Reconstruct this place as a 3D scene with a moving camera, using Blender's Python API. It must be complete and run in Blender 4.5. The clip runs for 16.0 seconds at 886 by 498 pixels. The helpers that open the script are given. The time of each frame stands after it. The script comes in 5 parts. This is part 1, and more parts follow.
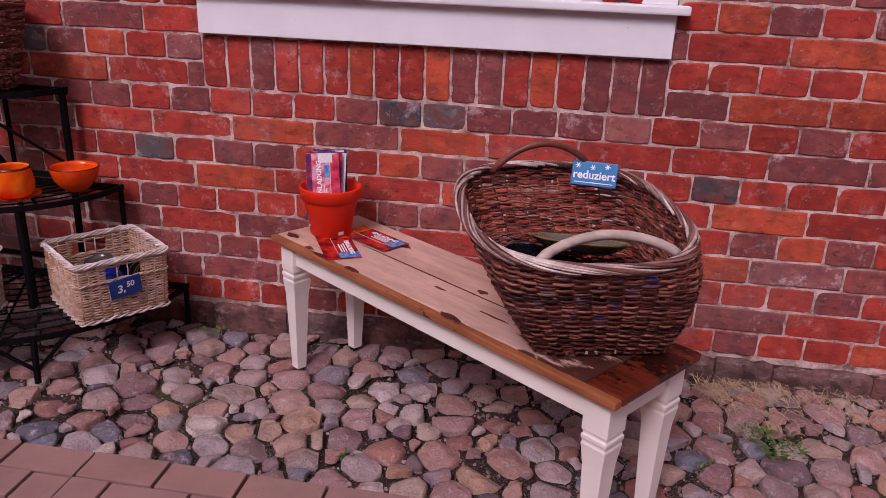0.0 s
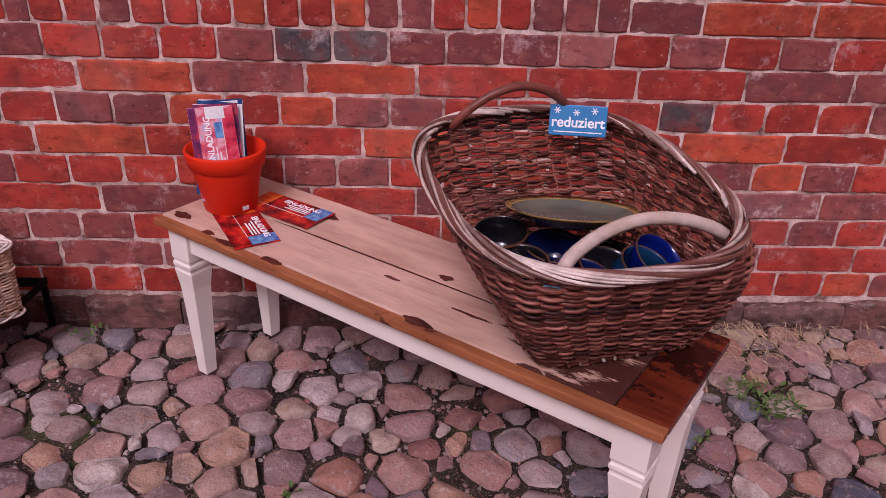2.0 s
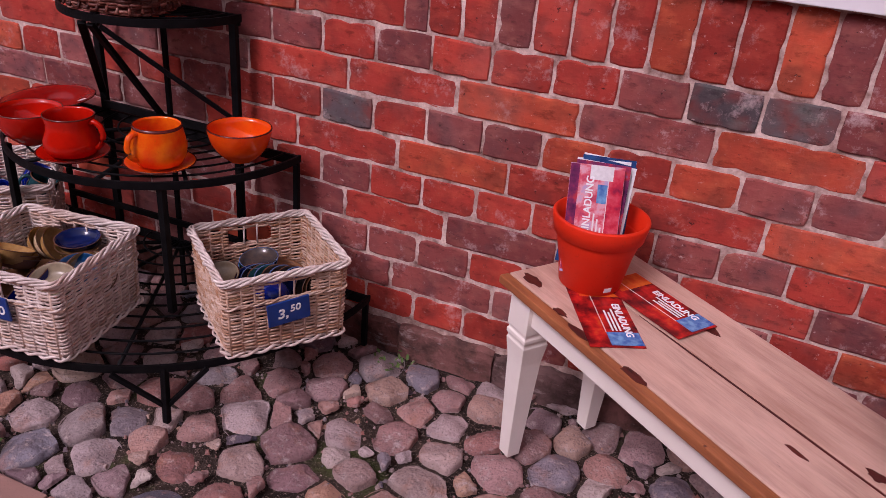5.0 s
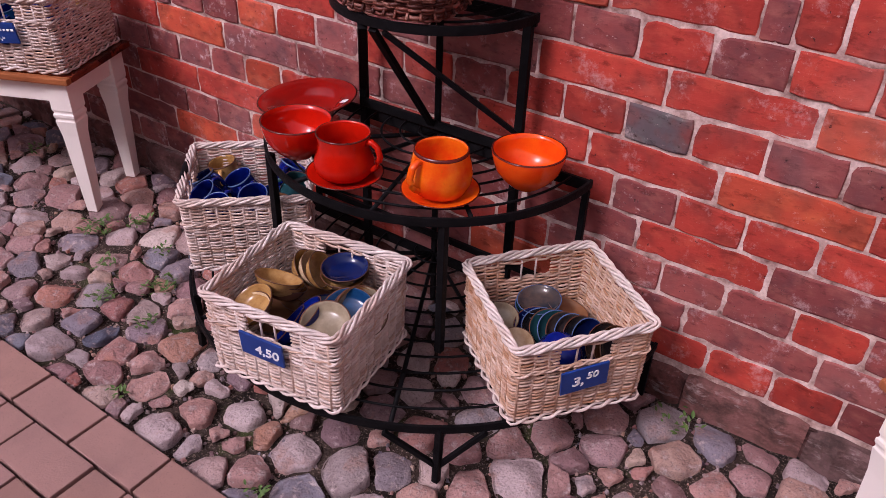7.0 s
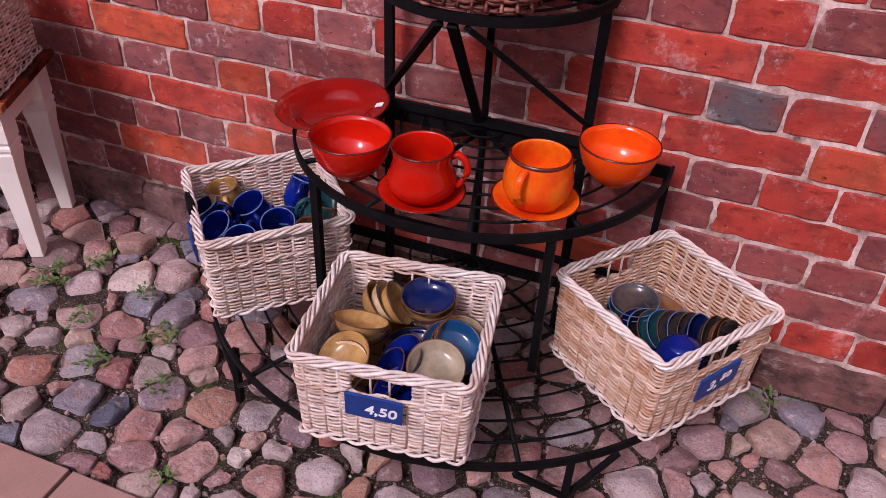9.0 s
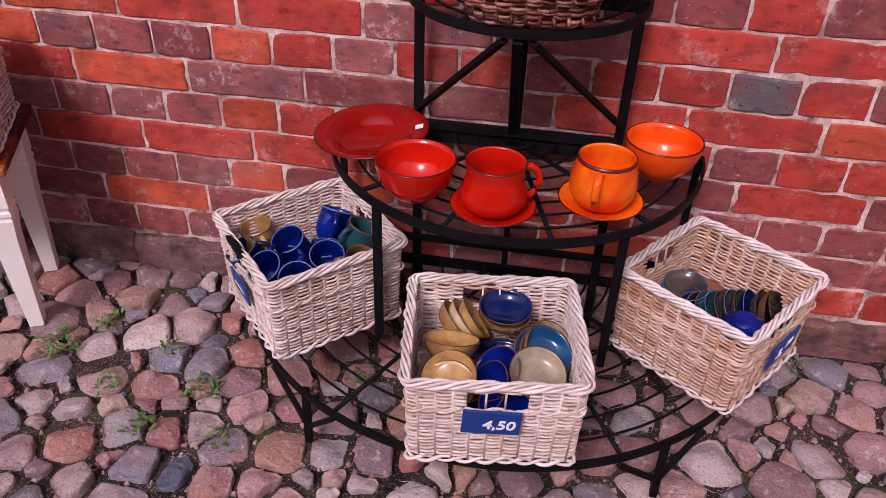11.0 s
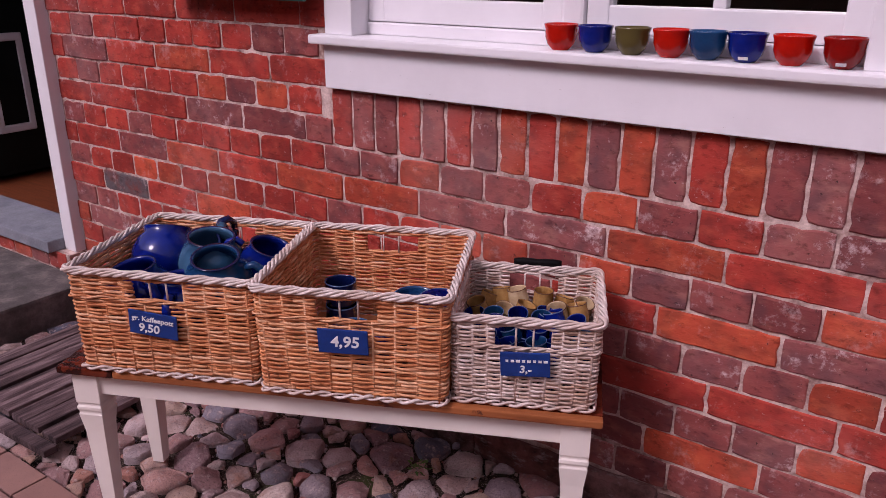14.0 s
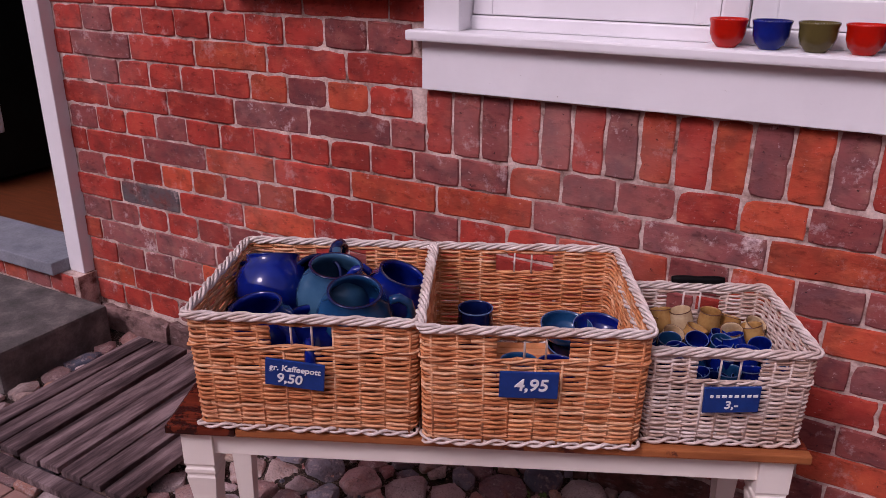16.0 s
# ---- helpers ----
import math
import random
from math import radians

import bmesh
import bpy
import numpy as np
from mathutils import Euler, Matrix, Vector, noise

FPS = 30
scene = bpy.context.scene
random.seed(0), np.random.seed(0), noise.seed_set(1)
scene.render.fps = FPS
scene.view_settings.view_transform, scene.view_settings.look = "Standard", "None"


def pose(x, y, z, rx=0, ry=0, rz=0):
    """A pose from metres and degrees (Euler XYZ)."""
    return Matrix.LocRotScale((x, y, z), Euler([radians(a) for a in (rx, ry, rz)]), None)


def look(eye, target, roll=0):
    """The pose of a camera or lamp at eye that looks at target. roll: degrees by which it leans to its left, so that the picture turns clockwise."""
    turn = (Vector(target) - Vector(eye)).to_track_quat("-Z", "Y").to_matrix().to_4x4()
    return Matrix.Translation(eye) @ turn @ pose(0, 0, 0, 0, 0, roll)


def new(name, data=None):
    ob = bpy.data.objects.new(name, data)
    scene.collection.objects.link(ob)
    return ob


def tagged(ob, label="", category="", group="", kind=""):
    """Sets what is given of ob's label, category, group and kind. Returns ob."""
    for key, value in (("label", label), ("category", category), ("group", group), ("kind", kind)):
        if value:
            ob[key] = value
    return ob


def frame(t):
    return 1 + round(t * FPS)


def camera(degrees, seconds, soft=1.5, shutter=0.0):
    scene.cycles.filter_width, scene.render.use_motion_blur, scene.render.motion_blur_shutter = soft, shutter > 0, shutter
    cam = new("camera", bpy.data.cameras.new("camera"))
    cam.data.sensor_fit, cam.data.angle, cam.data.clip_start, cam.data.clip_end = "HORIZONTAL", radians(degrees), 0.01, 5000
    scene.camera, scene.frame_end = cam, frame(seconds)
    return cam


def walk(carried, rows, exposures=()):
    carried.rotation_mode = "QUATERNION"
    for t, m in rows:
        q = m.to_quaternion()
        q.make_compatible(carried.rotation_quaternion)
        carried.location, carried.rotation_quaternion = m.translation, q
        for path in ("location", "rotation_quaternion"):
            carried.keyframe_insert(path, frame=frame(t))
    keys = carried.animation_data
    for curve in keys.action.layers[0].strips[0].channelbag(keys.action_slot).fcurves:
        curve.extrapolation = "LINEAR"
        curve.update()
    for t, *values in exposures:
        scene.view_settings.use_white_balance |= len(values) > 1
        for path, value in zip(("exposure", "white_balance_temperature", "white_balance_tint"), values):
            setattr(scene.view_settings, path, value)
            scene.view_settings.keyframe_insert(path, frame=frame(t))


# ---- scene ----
cam = camera(60.1, 16.0, soft=0.7)
PATH = [
    (0, (0.495, -2.285, 1.19), (0.215, -0.429, 0.5), 2.4),
    (0.5, (0.472, -2.136, 1.194), (0.156, -0.327, 0.403), -2.8),
    (1, (0.449, -2.032, 1.181), (0.236, -0.243, 0.314), -0.4),
    (1.5, (0.329, -1.941, 1.182), (0.304, -0.156, 0.282), 0.9),
    (2, (0.272, -1.854, 1.188), (0.345, -0.082, 0.264), 1.7),
    (2.5, (0.27, -1.708, 1.192), (0.331, 0.054, 0.248), 0.5),
    (3, (0.284, -1.608, 1.189), (0.299, 0.146, 0.227), 0.5),
    (3.5, (0.28, -1.572, 1.18), (0.205, 0.19, 0.236), 2.7),
    (4, (0.246, -1.528, 1.171), (-0.034, 0.237, 0.275), 3.6),
    (4.5, (0.16, -1.509, 1.171), (-0.321, 0.216, 0.28), 5.0),
    (5, (0.03, -1.533, 1.161), (-0.593, 0.127, 0.236), 5.4),
    (5.2, (-0.026, -1.55, 1.158), (-0.677, 0.093, 0.223), 5.5),
    (7.3, (-0.464, -1.344, 1.231), (-1.386, 0.016, 0.091), 1.7),
    (7.5, (-0.508, -1.346, 1.222), (-1.399, 0.026, 0.072), 2.3),
    (8, (-0.651, -1.381, 1.209), (-1.39, 0.068, 0.046), 2.6),
    (8.2, (-0.703, -1.389, 1.217), (-1.404, 0.068, 0.039), 2.4),
    (10.3, (-1.148, -1.425, 1.192), (-1.385, 0.163, -0.001), 2.7),
    (10.5, (-1.174, -1.454, 1.197), (-1.389, 0.139, 0.008), 2.3),
    (11, (-1.225, -1.509, 1.209), (-1.467, 0.108, 0.058), 2.1),
    (11.5, (-1.272, -1.539, 1.225), (-1.636, 0.104, 0.145), 2.6),
    (12, (-1.346, -1.605, 1.246), (-1.95, 0.054, 0.307), 2.5),
    (12.5, (-1.435, -1.63, 1.253), (-2.275, -0.032, 0.393), 1.6),
    (13, (-1.581, -1.594, 1.263), (-2.558, -0.032, 0.485), 0.5),
    (13.5, (-1.7, -1.564, 1.278), (-2.748, -0.034, 0.529), -0.1),
    (14, (-1.809, -1.606, 1.289), (-2.875, -0.061, 0.598), 0.3),
    (14.5, (-1.947, -1.705, 1.298), (-3.013, -0.143, 0.646), -1.2),
    (15, (-2.07, -1.749, 1.3), (-3.186, -0.223, 0.647), -0.5),
    (15.5, (-2.227, -1.706, 1.286), (-3.263, -0.137, 0.604), -0.3),
    (16, (-2.342, -1.691, 1.293), (-3.223, -0.048, 0.569), 0.5),
]
EXPOSURES = ((0.0, -0.15), (3.5, -0.01), (5.0, -0.03), (7.5, 0.35), (11.0, 0.37), (12.0, 0.4), (12.6, 0.21), (13.5, -0.03), (14.0, -0.12), (14.5, -0.19), (16.0, -0.27))
walk(cam, [(t, look(eye, target, roll)) for t, eye, target, roll in PATH], [(t, e, 6150, 34.5) if 7 < t < 12.3 else (t, e, 6280, 39.5) for t, e in EXPOSURES])


# ---- world and light: an overcast day ----
world = bpy.data.worlds.new("overcast_sky")
scene.world = world
world.use_nodes = True
wn = world.node_tree.nodes
sky = wn.new("ShaderNodeTexSky")
sky.sky_type, sky.sun_disc = "NISHITA", False
sky.sun_elevation, sky.sun_rotation = radians(46), radians(196)
sky.air_density, sky.dust_density, sky.ozone_density = 1.0, 4.0, 1.0
hue = wn.new("ShaderNodeHueSaturation")
hue.inputs["Saturation"].default_value = 0.25
world.node_tree.links.new(sky.outputs[0], hue.inputs["Color"])
world.node_tree.links.new(hue.outputs[0], wn["Background"].inputs[0])
wn["Background"].inputs[1].default_value = 0.135
sun = new("sun", bpy.data.lights.new("sun", "SUN"))
sun.data.energy, sun.data.angle, sun.data.color = 1.5, radians(14), (1.0, 0.96, 0.92)
sun.matrix_world = look((-3.1, -7.6, 8.1), (-1.0, 0.0, 0.0))


# ---- node helpers and materials ----
class Nodes:
    """Short hands for building one node material."""

    def __init__(self, name, rough=0.6, metal=0.0, spec=0.5):
        self.mat = bpy.data.materials.new(name)
        self.mat.use_nodes = True
        self.tree = self.mat.node_tree
        self.bsdf = self.tree.nodes["Principled BSDF"]
        self.bsdf.inputs["Roughness"].default_value = rough
        self.bsdf.inputs["Metallic"].default_value = metal
        self.bsdf.inputs["Specular IOR Level"].default_value = spec

    def node(self, kind, **values):
        n = self.tree.nodes.new(kind)
        for key, value in values.items():
            n.inputs[key].default_value = value
        return n

    def link(self, a, b):
        self.tree.links.new(a, b)

    def place(self):
        return self.node("ShaderNodeNewGeometry").outputs["Position"]

    def chance(self):
        a = self.node("ShaderNodeObjectInfo").outputs["Random"]
        b = self.node("ShaderNodeNewGeometry").outputs["Random Per Island"]
        add = self.node("ShaderNodeMath")
        add.operation = "ADD"
        self.link(a, add.inputs[0])
        self.link(b, add.inputs[1])
        fr = self.node("ShaderNodeMath")
        fr.operation = "FRACT"
        self.link(add.outputs[0], fr.inputs[0])
        return fr.outputs[0]

    def noise(self, scale, detail=4.0, rough=0.55, stretch=None, vector=None):
        n = self.node("ShaderNodeTexNoise", Scale=scale, Detail=detail, Roughness=rough)
        v = vector or self.place()
        if stretch:
            m = self.node("ShaderNodeMapping")
            m.inputs["Scale"].default_value = stretch
            self.link(v, m.inputs["Vector"])
            v = m.outputs[0]
        self.link(v, n.inputs["Vector"])
        return n.outputs["Fac"]

    def ramp(self, fac, stops):
        r = self.node("ShaderNodeValToRGB")
        el = r.color_ramp.elements
        while len(el) < len(stops):
            el.new(0.5)
        for e, (p, c) in zip(el, stops):
            e.position = p
            e.color = (c, c, c, 1) if isinstance(c, (int, float)) else (*c, 1)
        self.link(fac, r.inputs[0])
        return r.outputs[0]

    def mix(self, fac, a, b, how="MIX"):
        m = self.node("ShaderNodeMix")
        m.data_type, m.blend_type = "RGBA", how
        for value, k in ((fac, 0), (a, 6), (b, 7)):
            if isinstance(value, (int, float)):
                m.inputs[k].default_value = value
            elif isinstance(value, tuple):
                m.inputs[k].default_value = (*value, 1)
            else:
                self.link(value, m.inputs[k])
        return m.outputs[2]

    def colour(self, c):
        if isinstance(c, tuple):
            self.bsdf.inputs["Base Color"].default_value = (*c, 1)
        else:
            self.link(c, self.bsdf.inputs["Base Color"])

    def bump(self, fac, strength=0.4, depth=0.004):
        b = self.node("ShaderNodeBump", Strength=strength, Distance=depth)
        self.link(fac, b.inputs["Height"])
        self.link(b.outputs[0], self.bsdf.inputs["Normal"])

    def roughness(self, fac, lo, hi):
        self.link(self.ramp(fac, [(0.3, lo), (0.7, hi)]), self.bsdf.inputs["Roughness"])


def brick_material(name, base, pale=0.25, other=None):
    m = Nodes(name, 0.85, spec=0.15)
    ch = m.chance()
    tone = m.ramp(ch, [(0.0, tuple(c * 0.72 for c in base)), (0.5, base), (1.0, (min(base[0] * 1.25, 0.8), base[1] * 1.3, base[2] * 1.2))])
    soft = m.noise(15, 3, 0.5)
    c = m.mix(m.ramp(soft, [(0.44, 0.0), (0.66, 0.8)]), tone, other or (base[0] * 0.52, base[1] * 0.75, base[2] * 0.85))
    warm = m.noise(21, 4, 0.55, (0.8, 1, 1.3))
    c = m.mix(m.ramp(warm, [(0.50, 0.0), (0.74, 0.6)]), c, (min(base[0] * 1.45, 0.75), base[1] * 2.1, base[2] * 1.7))
    scuff = m.noise(36, 6, 0.7, (0.7, 1, 1.4))
    c = m.mix(m.ramp(scuff, [(0.54, 0.0), (0.66, 0.65)]), c, tuple(v * 0.34 for v in base))
    wide = m.noise(1.9, 6, 0.6)
    c = m.mix(m.ramp(wide, [(0.52, 0.0), (0.74, 0.22)]), c, (0.60, 0.34, 0.31))
    c = m.mix(m.ramp(wide, [(0.30, 0.40), (0.46, 0.0)]), c, tuple(v * 0.4 for v in base))
    bloom = m.noise(11, 7, 0.78)
    c = m.mix(m.ramp(bloom, [(0.56, 0.0), (0.68, pale)]), c, (0.70, 0.52, 0.51))
    smear = m.noise(55, 6, 0.75, (1, 1, 1.5))
    c = m.mix(m.ramp(smear, [(0.63, 0.0), (0.70, 0.55)]), c, (0.72, 0.50, 0.46))
    pit = m.noise(70, 5, 0.7)
    c = m.mix(m.ramp(pit, [(0.64, 0.0), (0.69, 0.8)]), c, (0.03, 0.012, 0.012))
    m.colour(c)
    lumps = m.mix(0.45, m.noise(42, 4, 0.55), scuff)
    m.bump(m.mix(0.18, lumps, m.ramp(pit, [(0.64, 1.0), (0.68, 0.0)])), 0.70, 0.011)
    return m.mat


BRICKS = {
    "r": brick_material("brick_red", (0.39, 0.046, 0.032), 0.34),
    "o": brick_material("brick_orange", (0.46, 0.070, 0.036), 0.25),
    "p": brick_material("brick_plum", (0.26, 0.064, 0.060), 0.5),
    "d": brick_material("brick_burnt", (0.105, 0.080, 0.088), 0.45, (0.21, 0.045, 0.038)),
    "w": brick_material("brick_limy", (0.29, 0.088, 0.084), 0.95),
}


def speckled(name, stops, scale, rough=0.7, bump=0.4, depth=0.004, fine=120, spec=0.4, stretch=None):
    m = Nodes(name, rough, spec=spec)
    f = m.noise(scale, 6, 0.62, stretch)
    c = m.ramp(f, stops)
    g = m.noise(fine, 4, 0.6, stretch)
    c = m.mix(m.ramp(g, [(0.35, 0.0), (0.75, 0.35)]), c, tuple(v * 0.45 for v in stops[0][1]))
    m.colour(c)
    m.bump(m.mix(0.5, f, g), bump, depth)
    return m.mat


MORTAR = speckled("lime_mortar", [(0.33, (0.15, 0.070, 0.058)), (0.45, (0.47, 0.32, 0.28)), (0.60, (0.74, 0.57, 0.51))], 17, 0.95, 0.6, 0.006, 150, 0.2)


def soil_material():
    m = Nodes("gritty_soil", 0.95, spec=0.15)
    damp = m.noise(14, 5, 0.6)
    c = m.ramp(damp, [(0.35, (0.012, 0.008, 0.007)), (0.65, (0.062, 0.042, 0.033))])
    grit = m.noise(170, 3, 0.6)
    c = m.mix(m.ramp(grit, [(0.56, 0.0), (0.64, 0.8)]), c, (0.21, 0.15, 0.12))
    moss = m.noise(5.5, 5, 0.65)
    c = m.mix(m.ramp(moss, [(0.57, 0.0), (0.68, 0.8)]), c, (0.060, 0.075, 0.022))
    c = m.mix(m.ramp(m.noise(260, 2, 0.5), [(0.66, 0.0), (0.70, 0.9)]), c, (0.42, 0.34, 0.29))
    m.colour(c)
    m.bump(grit, 1.0, 0.01)
    return m.mat


SOIL = soil_material()
PLINTH = speckled("plinth_render", [(0.30, (0.030, 0.017, 0.015)), (0.5, (0.115, 0.050, 0.044)), (0.70, (0.25, 0.155, 0.14))], 13, 0.95, 1.0, 0.02, 90, 0.2)
def plinth_stone_material():
    m = Nodes("plinth_stone", 0.95, spec=0.15)
    tone = m.ramp(m.chance(), [(0.0, (0.19, 0.060, 0.050)), (0.3, (0.26, 0.130, 0.115)), (0.55, (0.15, 0.085, 0.080)), (0.8, (0.30, 0.18, 0.165)), (1.0, (0.20, 0.085, 0.075))])
    c = m.mix(m.ramp(m.noise(16, 6, 0.65), [(0.42, 0.0), (0.64, 0.8)]), tone, (0.045, 0.028, 0.024))
    lime = m.noise(28, 6, 0.7, (0.6, 1, 1.6))
    c = m.mix(m.ramp(lime, [(0.56, 0.0), (0.70, 0.7)]), c, (0.42, 0.33, 0.31))
    m.colour(c)
    m.bump(m.mix(0.5, lime, m.noise(75, 5, 0.65)), 1.0, 0.016)
    return m.mat


PLINTH_STONE = plinth_stone_material()
PLASTER = speckled("plain_plaster", [(0.3, (0.45, 0.42, 0.38)), (0.7, (0.55, 0.52, 0.47))], 3, 0.95)


def cobble_material():
    m = Nodes("cobble_stone", 0.72, spec=0.3)
    ch = m.chance()
    tones = ((0.30, 0.125, 0.115), (0.47, 0.265, 0.225), (0.33, 0.175, 0.170), (0.60, 0.49, 0.44), (0.27, 0.165, 0.175), (0.50, 0.36, 0.29), (0.40, 0.185, 0.160), (0.075, 0.085, 0.125), (0.50, 0.37, 0.36),
             (0.30, 0.255, 0.27), (0.47, 0.275, 0.19), (0.34, 0.115, 0.095), (0.17, 0.185, 0.23), (0.44, 0.25, 0.24), (0.22, 0.125, 0.12), (0.58, 0.46, 0.45))
    tone = m.ramp(ch, [(k / 15.0, t) for k, t in enumerate(tones)])
    blotch = m.noise(24, 6, 0.68)
    c = m.mix(m.ramp(blotch, [(0.47, 0.0), (0.66, 0.55)]), tone, (0.11, 0.060, 0.060))
    vein = m.noise(48, 6, 0.72)
    c = m.mix(m.ramp(vein, [(0.53, 0.0), (0.68, 0.65)]), c, (0.62, 0.50, 0.47))
    rust = m.noise(15, 5, 0.65)
    c = m.mix(m.ramp(rust, [(0.56, 0.0), (0.72, 0.5)]), c, (0.38, 0.15, 0.08))
    grain = m.noise(190, 4, 0.7)
    c = m.mix(m.ramp(grain, [(0.54, 0.0), (0.66, 0.55)]), c, (0.055, 0.040, 0.042))
    c = m.mix(0.06, c, (0.03, 0.02, 0.02))
    m.colour(c)
    m.roughness(blotch, 0.55, 0.9)
    m.bump(m.mix(0.35, m.noise(30, 6, 0.65), m.noise(105, 4, 0.65)), 0.9, 0.016)
    return m.mat


COBBLE = cobble_material()


def paver_material():
    m = Nodes("clay_paver", 0.8, spec=0.3)
    tone = m.ramp(m.chance(), [(0.0, (0.27, 0.145, 0.118)), (0.5, (0.335, 0.185, 0.15)), (1.0, (0.30, 0.17, 0.15))])
    dirt = m.noise(7, 6, 0.65)
    c = m.mix(m.ramp(dirt, [(0.42, 0.0), (0.75, 0.5)]), tone, (0.17, 0.10, 0.09))
    c = m.mix(m.ramp(m.noise(320, 2), [(0.6, 0.0), (0.75, 0.4)]), c, (0.08, 0.05, 0.045))
    m.colour(c)
    m.bump(m.noise(240, 4), 0.3, 0.002)
    return m.mat


PAVER = paver_material()


def white_paint(name, base=(0.78, 0.76, 0.78), under=(0.30, 0.25, 0.21), wear=0.675):
    m = Nodes(name, 0.45, spec=0.45)
    stain = m.noise(5, 6, 0.6)
    c = m.mix(m.ramp(stain, [(0.40, 0.0), (0.8, 0.35)]), base, tuple(v * 0.72 for v in base))
    chip = m.noise(58, 8, 0.75, (0.45, 1, 1.3))
    c = m.mix(m.ramp(chip, [(wear, 0.0), (wear + 0.03, 1.0)]), c, under)
    m.colour(c)
    m.bump(m.mix(0.6, m.noise(90, 3, 0.5, (0.3, 1, 1)), m.ramp(chip, [(wear, 1.0), (wear + 0.03, 0.0)])), 0.35, 0.002)
    return m.mat


WHITE = white_paint("white_window_paint")
CREAM = white_paint("cream_bench_paint", (0.84, 0.77, 0.70), (0.22, 0.11, 0.06), 0.715)


def board_material(name, light, dark, varnish, amount, tail=None, rough=0.5):
    """Old bench boards: bare wood, with varnish left in patches; tail: where along the board the varnish is still whole."""
    m = Nodes(name, rough, spec=0.3)
    tc = m.node("ShaderNodeTexCoord").outputs["Object"]
    grain = m.noise(6, 6, 0.6, (1.0, 9.0, 6.0), tc)
    c = m.ramp(grain, [(0.30, dark), (0.62, light)])
    fine = m.noise(24, 5, 0.65, (1.0, 18.0, 10.0), tc)
    c = m.mix(m.ramp(fine, [(0.48, 0.0), (0.78, 0.4)]), c, tuple(v * 0.5 for v in dark))
    pale = m.noise(5, 5, 0.6, (1.0, 2.0, 1.0), tc)
    c = m.mix(m.ramp(pale, [(0.45, 0.0), (0.75, 0.5)]), c, tuple(min(1, v * 1.45) for v in light))
    blot = m.noise(8.5, 6, 0.65, (1.0, 1.4, 1.0) if tail is None else (0.7, 2.6, 1.0), tc)
    if tail is not None:
        sep = m.node("ShaderNodeSeparateXYZ")
        m.link(tc, sep.inputs[0])
        far = m.node("ShaderNodeMapRange")
        for k, v in enumerate((tail - 0.20, tail + 0.05, 0.0, 0.33)):
            far.inputs[k + 1].default_value = v
        m.link(sep.outputs["X"], far.inputs[0])
        add = m.node("ShaderNodeMath")
        add.operation = "ADD"
        m.link(blot, add.inputs[0])
        m.link(far.outputs[0], add.inputs[1])
        blot = add.outputs[0]
    c = m.mix(m.ramp(blot, [(amount, 0.0), (amount + 0.030, 0.95)]), c, varnish)
    m.colour(c)
    m.bump(m.mix(0.5, grain, fine), 0.4, 0.003)
    return m.mat


BOARD = board_material("bleached_board", (0.60, 0.385, 0.305), (0.44, 0.245, 0.18), (0.050, 0.007, 0.005), 0.735, 0.93, 0.34)
BOARD_EDGE_OLD = board_material("worn_board_edge", (0.36, 0.120, 0.046), (0.21, 0.062, 0.024), (0.070, 0.014, 0.010), 0.63)
BOARD_EDGE = board_material("orange_board_edge", (0.36, 0.115, 0.036), (0.22, 0.060, 0.020), (0.085, 0.016, 0.010), 0.60)
BOARD_VARNISH = board_material("varnished_board", (0.15, 0.025, 0.010), (0.065, 0.010, 0.005), (0.022, 0.005, 0.004), 0.50, None, 0.22)
GREY_WOOD = speckled("weathered_slat", [(0.36, (0.032, 0.020, 0.021)), (0.50, (0.11, 0.072, 0.074)), (0.66, (0.30, 0.215, 0.215))], 3.4, 0.85, 0.6, 0.004, 60, 0.2, (9, 1, 3))
STEP_STONE = speckled("mossy_step_stone", [(0.3, (0.055, 0.050, 0.047)), (0.5, (0.105, 0.092, 0.088)), (0.72, (0.23, 0.19, 0.18))], 9, 0.9, 0.7, 0.006, 110)
SLATE = speckled("grey_threshold_stone", [(0.3, (0.17, 0.18, 0.21)), (0.7, (0.30, 0.31, 0.35))], 11, 0.6, 0.4, 0.003, 130)
DARK_DOOR = speckled("black_green_door_paint", [(0.3, (0.004, 0.006, 0.006)), (0.7, (0.008, 0.012, 0.011))], 8, 0.45, 0.2, 0.001, 80, 0.2)
FLOORBOARD = speckled("orange_floorboard", [(0.3, (0.11, 0.027, 0.010)), (0.7, (0.22, 0.060, 0.021))], 6, 0.4, 0.2, 0.001, 60, 0.5, (1, 12, 1))
SHUTTER = speckled("green_shutter_paint", [(0.3, (0.008, 0.060, 0.048)), (0.7, (0.014, 0.095, 0.075))], 14, 0.5, 0.2, 0.001, 110)
# near-black wall colour that stands in for the unlit interior
ROOM_SHADE = speckled("room_shade_wall", [(0.3, (0.06, 0.05, 0.045)), (0.7, (0.09, 0.08, 0.07))], 3, 0.9)


# ---- mesh helpers ----
def mesh_of(name, verts, faces, mats, smooth=False, slots=None):
    me = bpy.data.meshes.new(name)
    me.from_pydata([tuple(v) for v in verts], [], [tuple(f) for f in faces])
    for mt in (mats if isinstance(mats, (list, tuple)) else [mats]):
        me.materials.append(mt)
    if smooth:
        me.polygons.foreach_set("use_smooth", [True] * len(me.polygons))
    if slots is not None:
        me.polygons.foreach_set("material_index", slots)
    me.update()
    return me


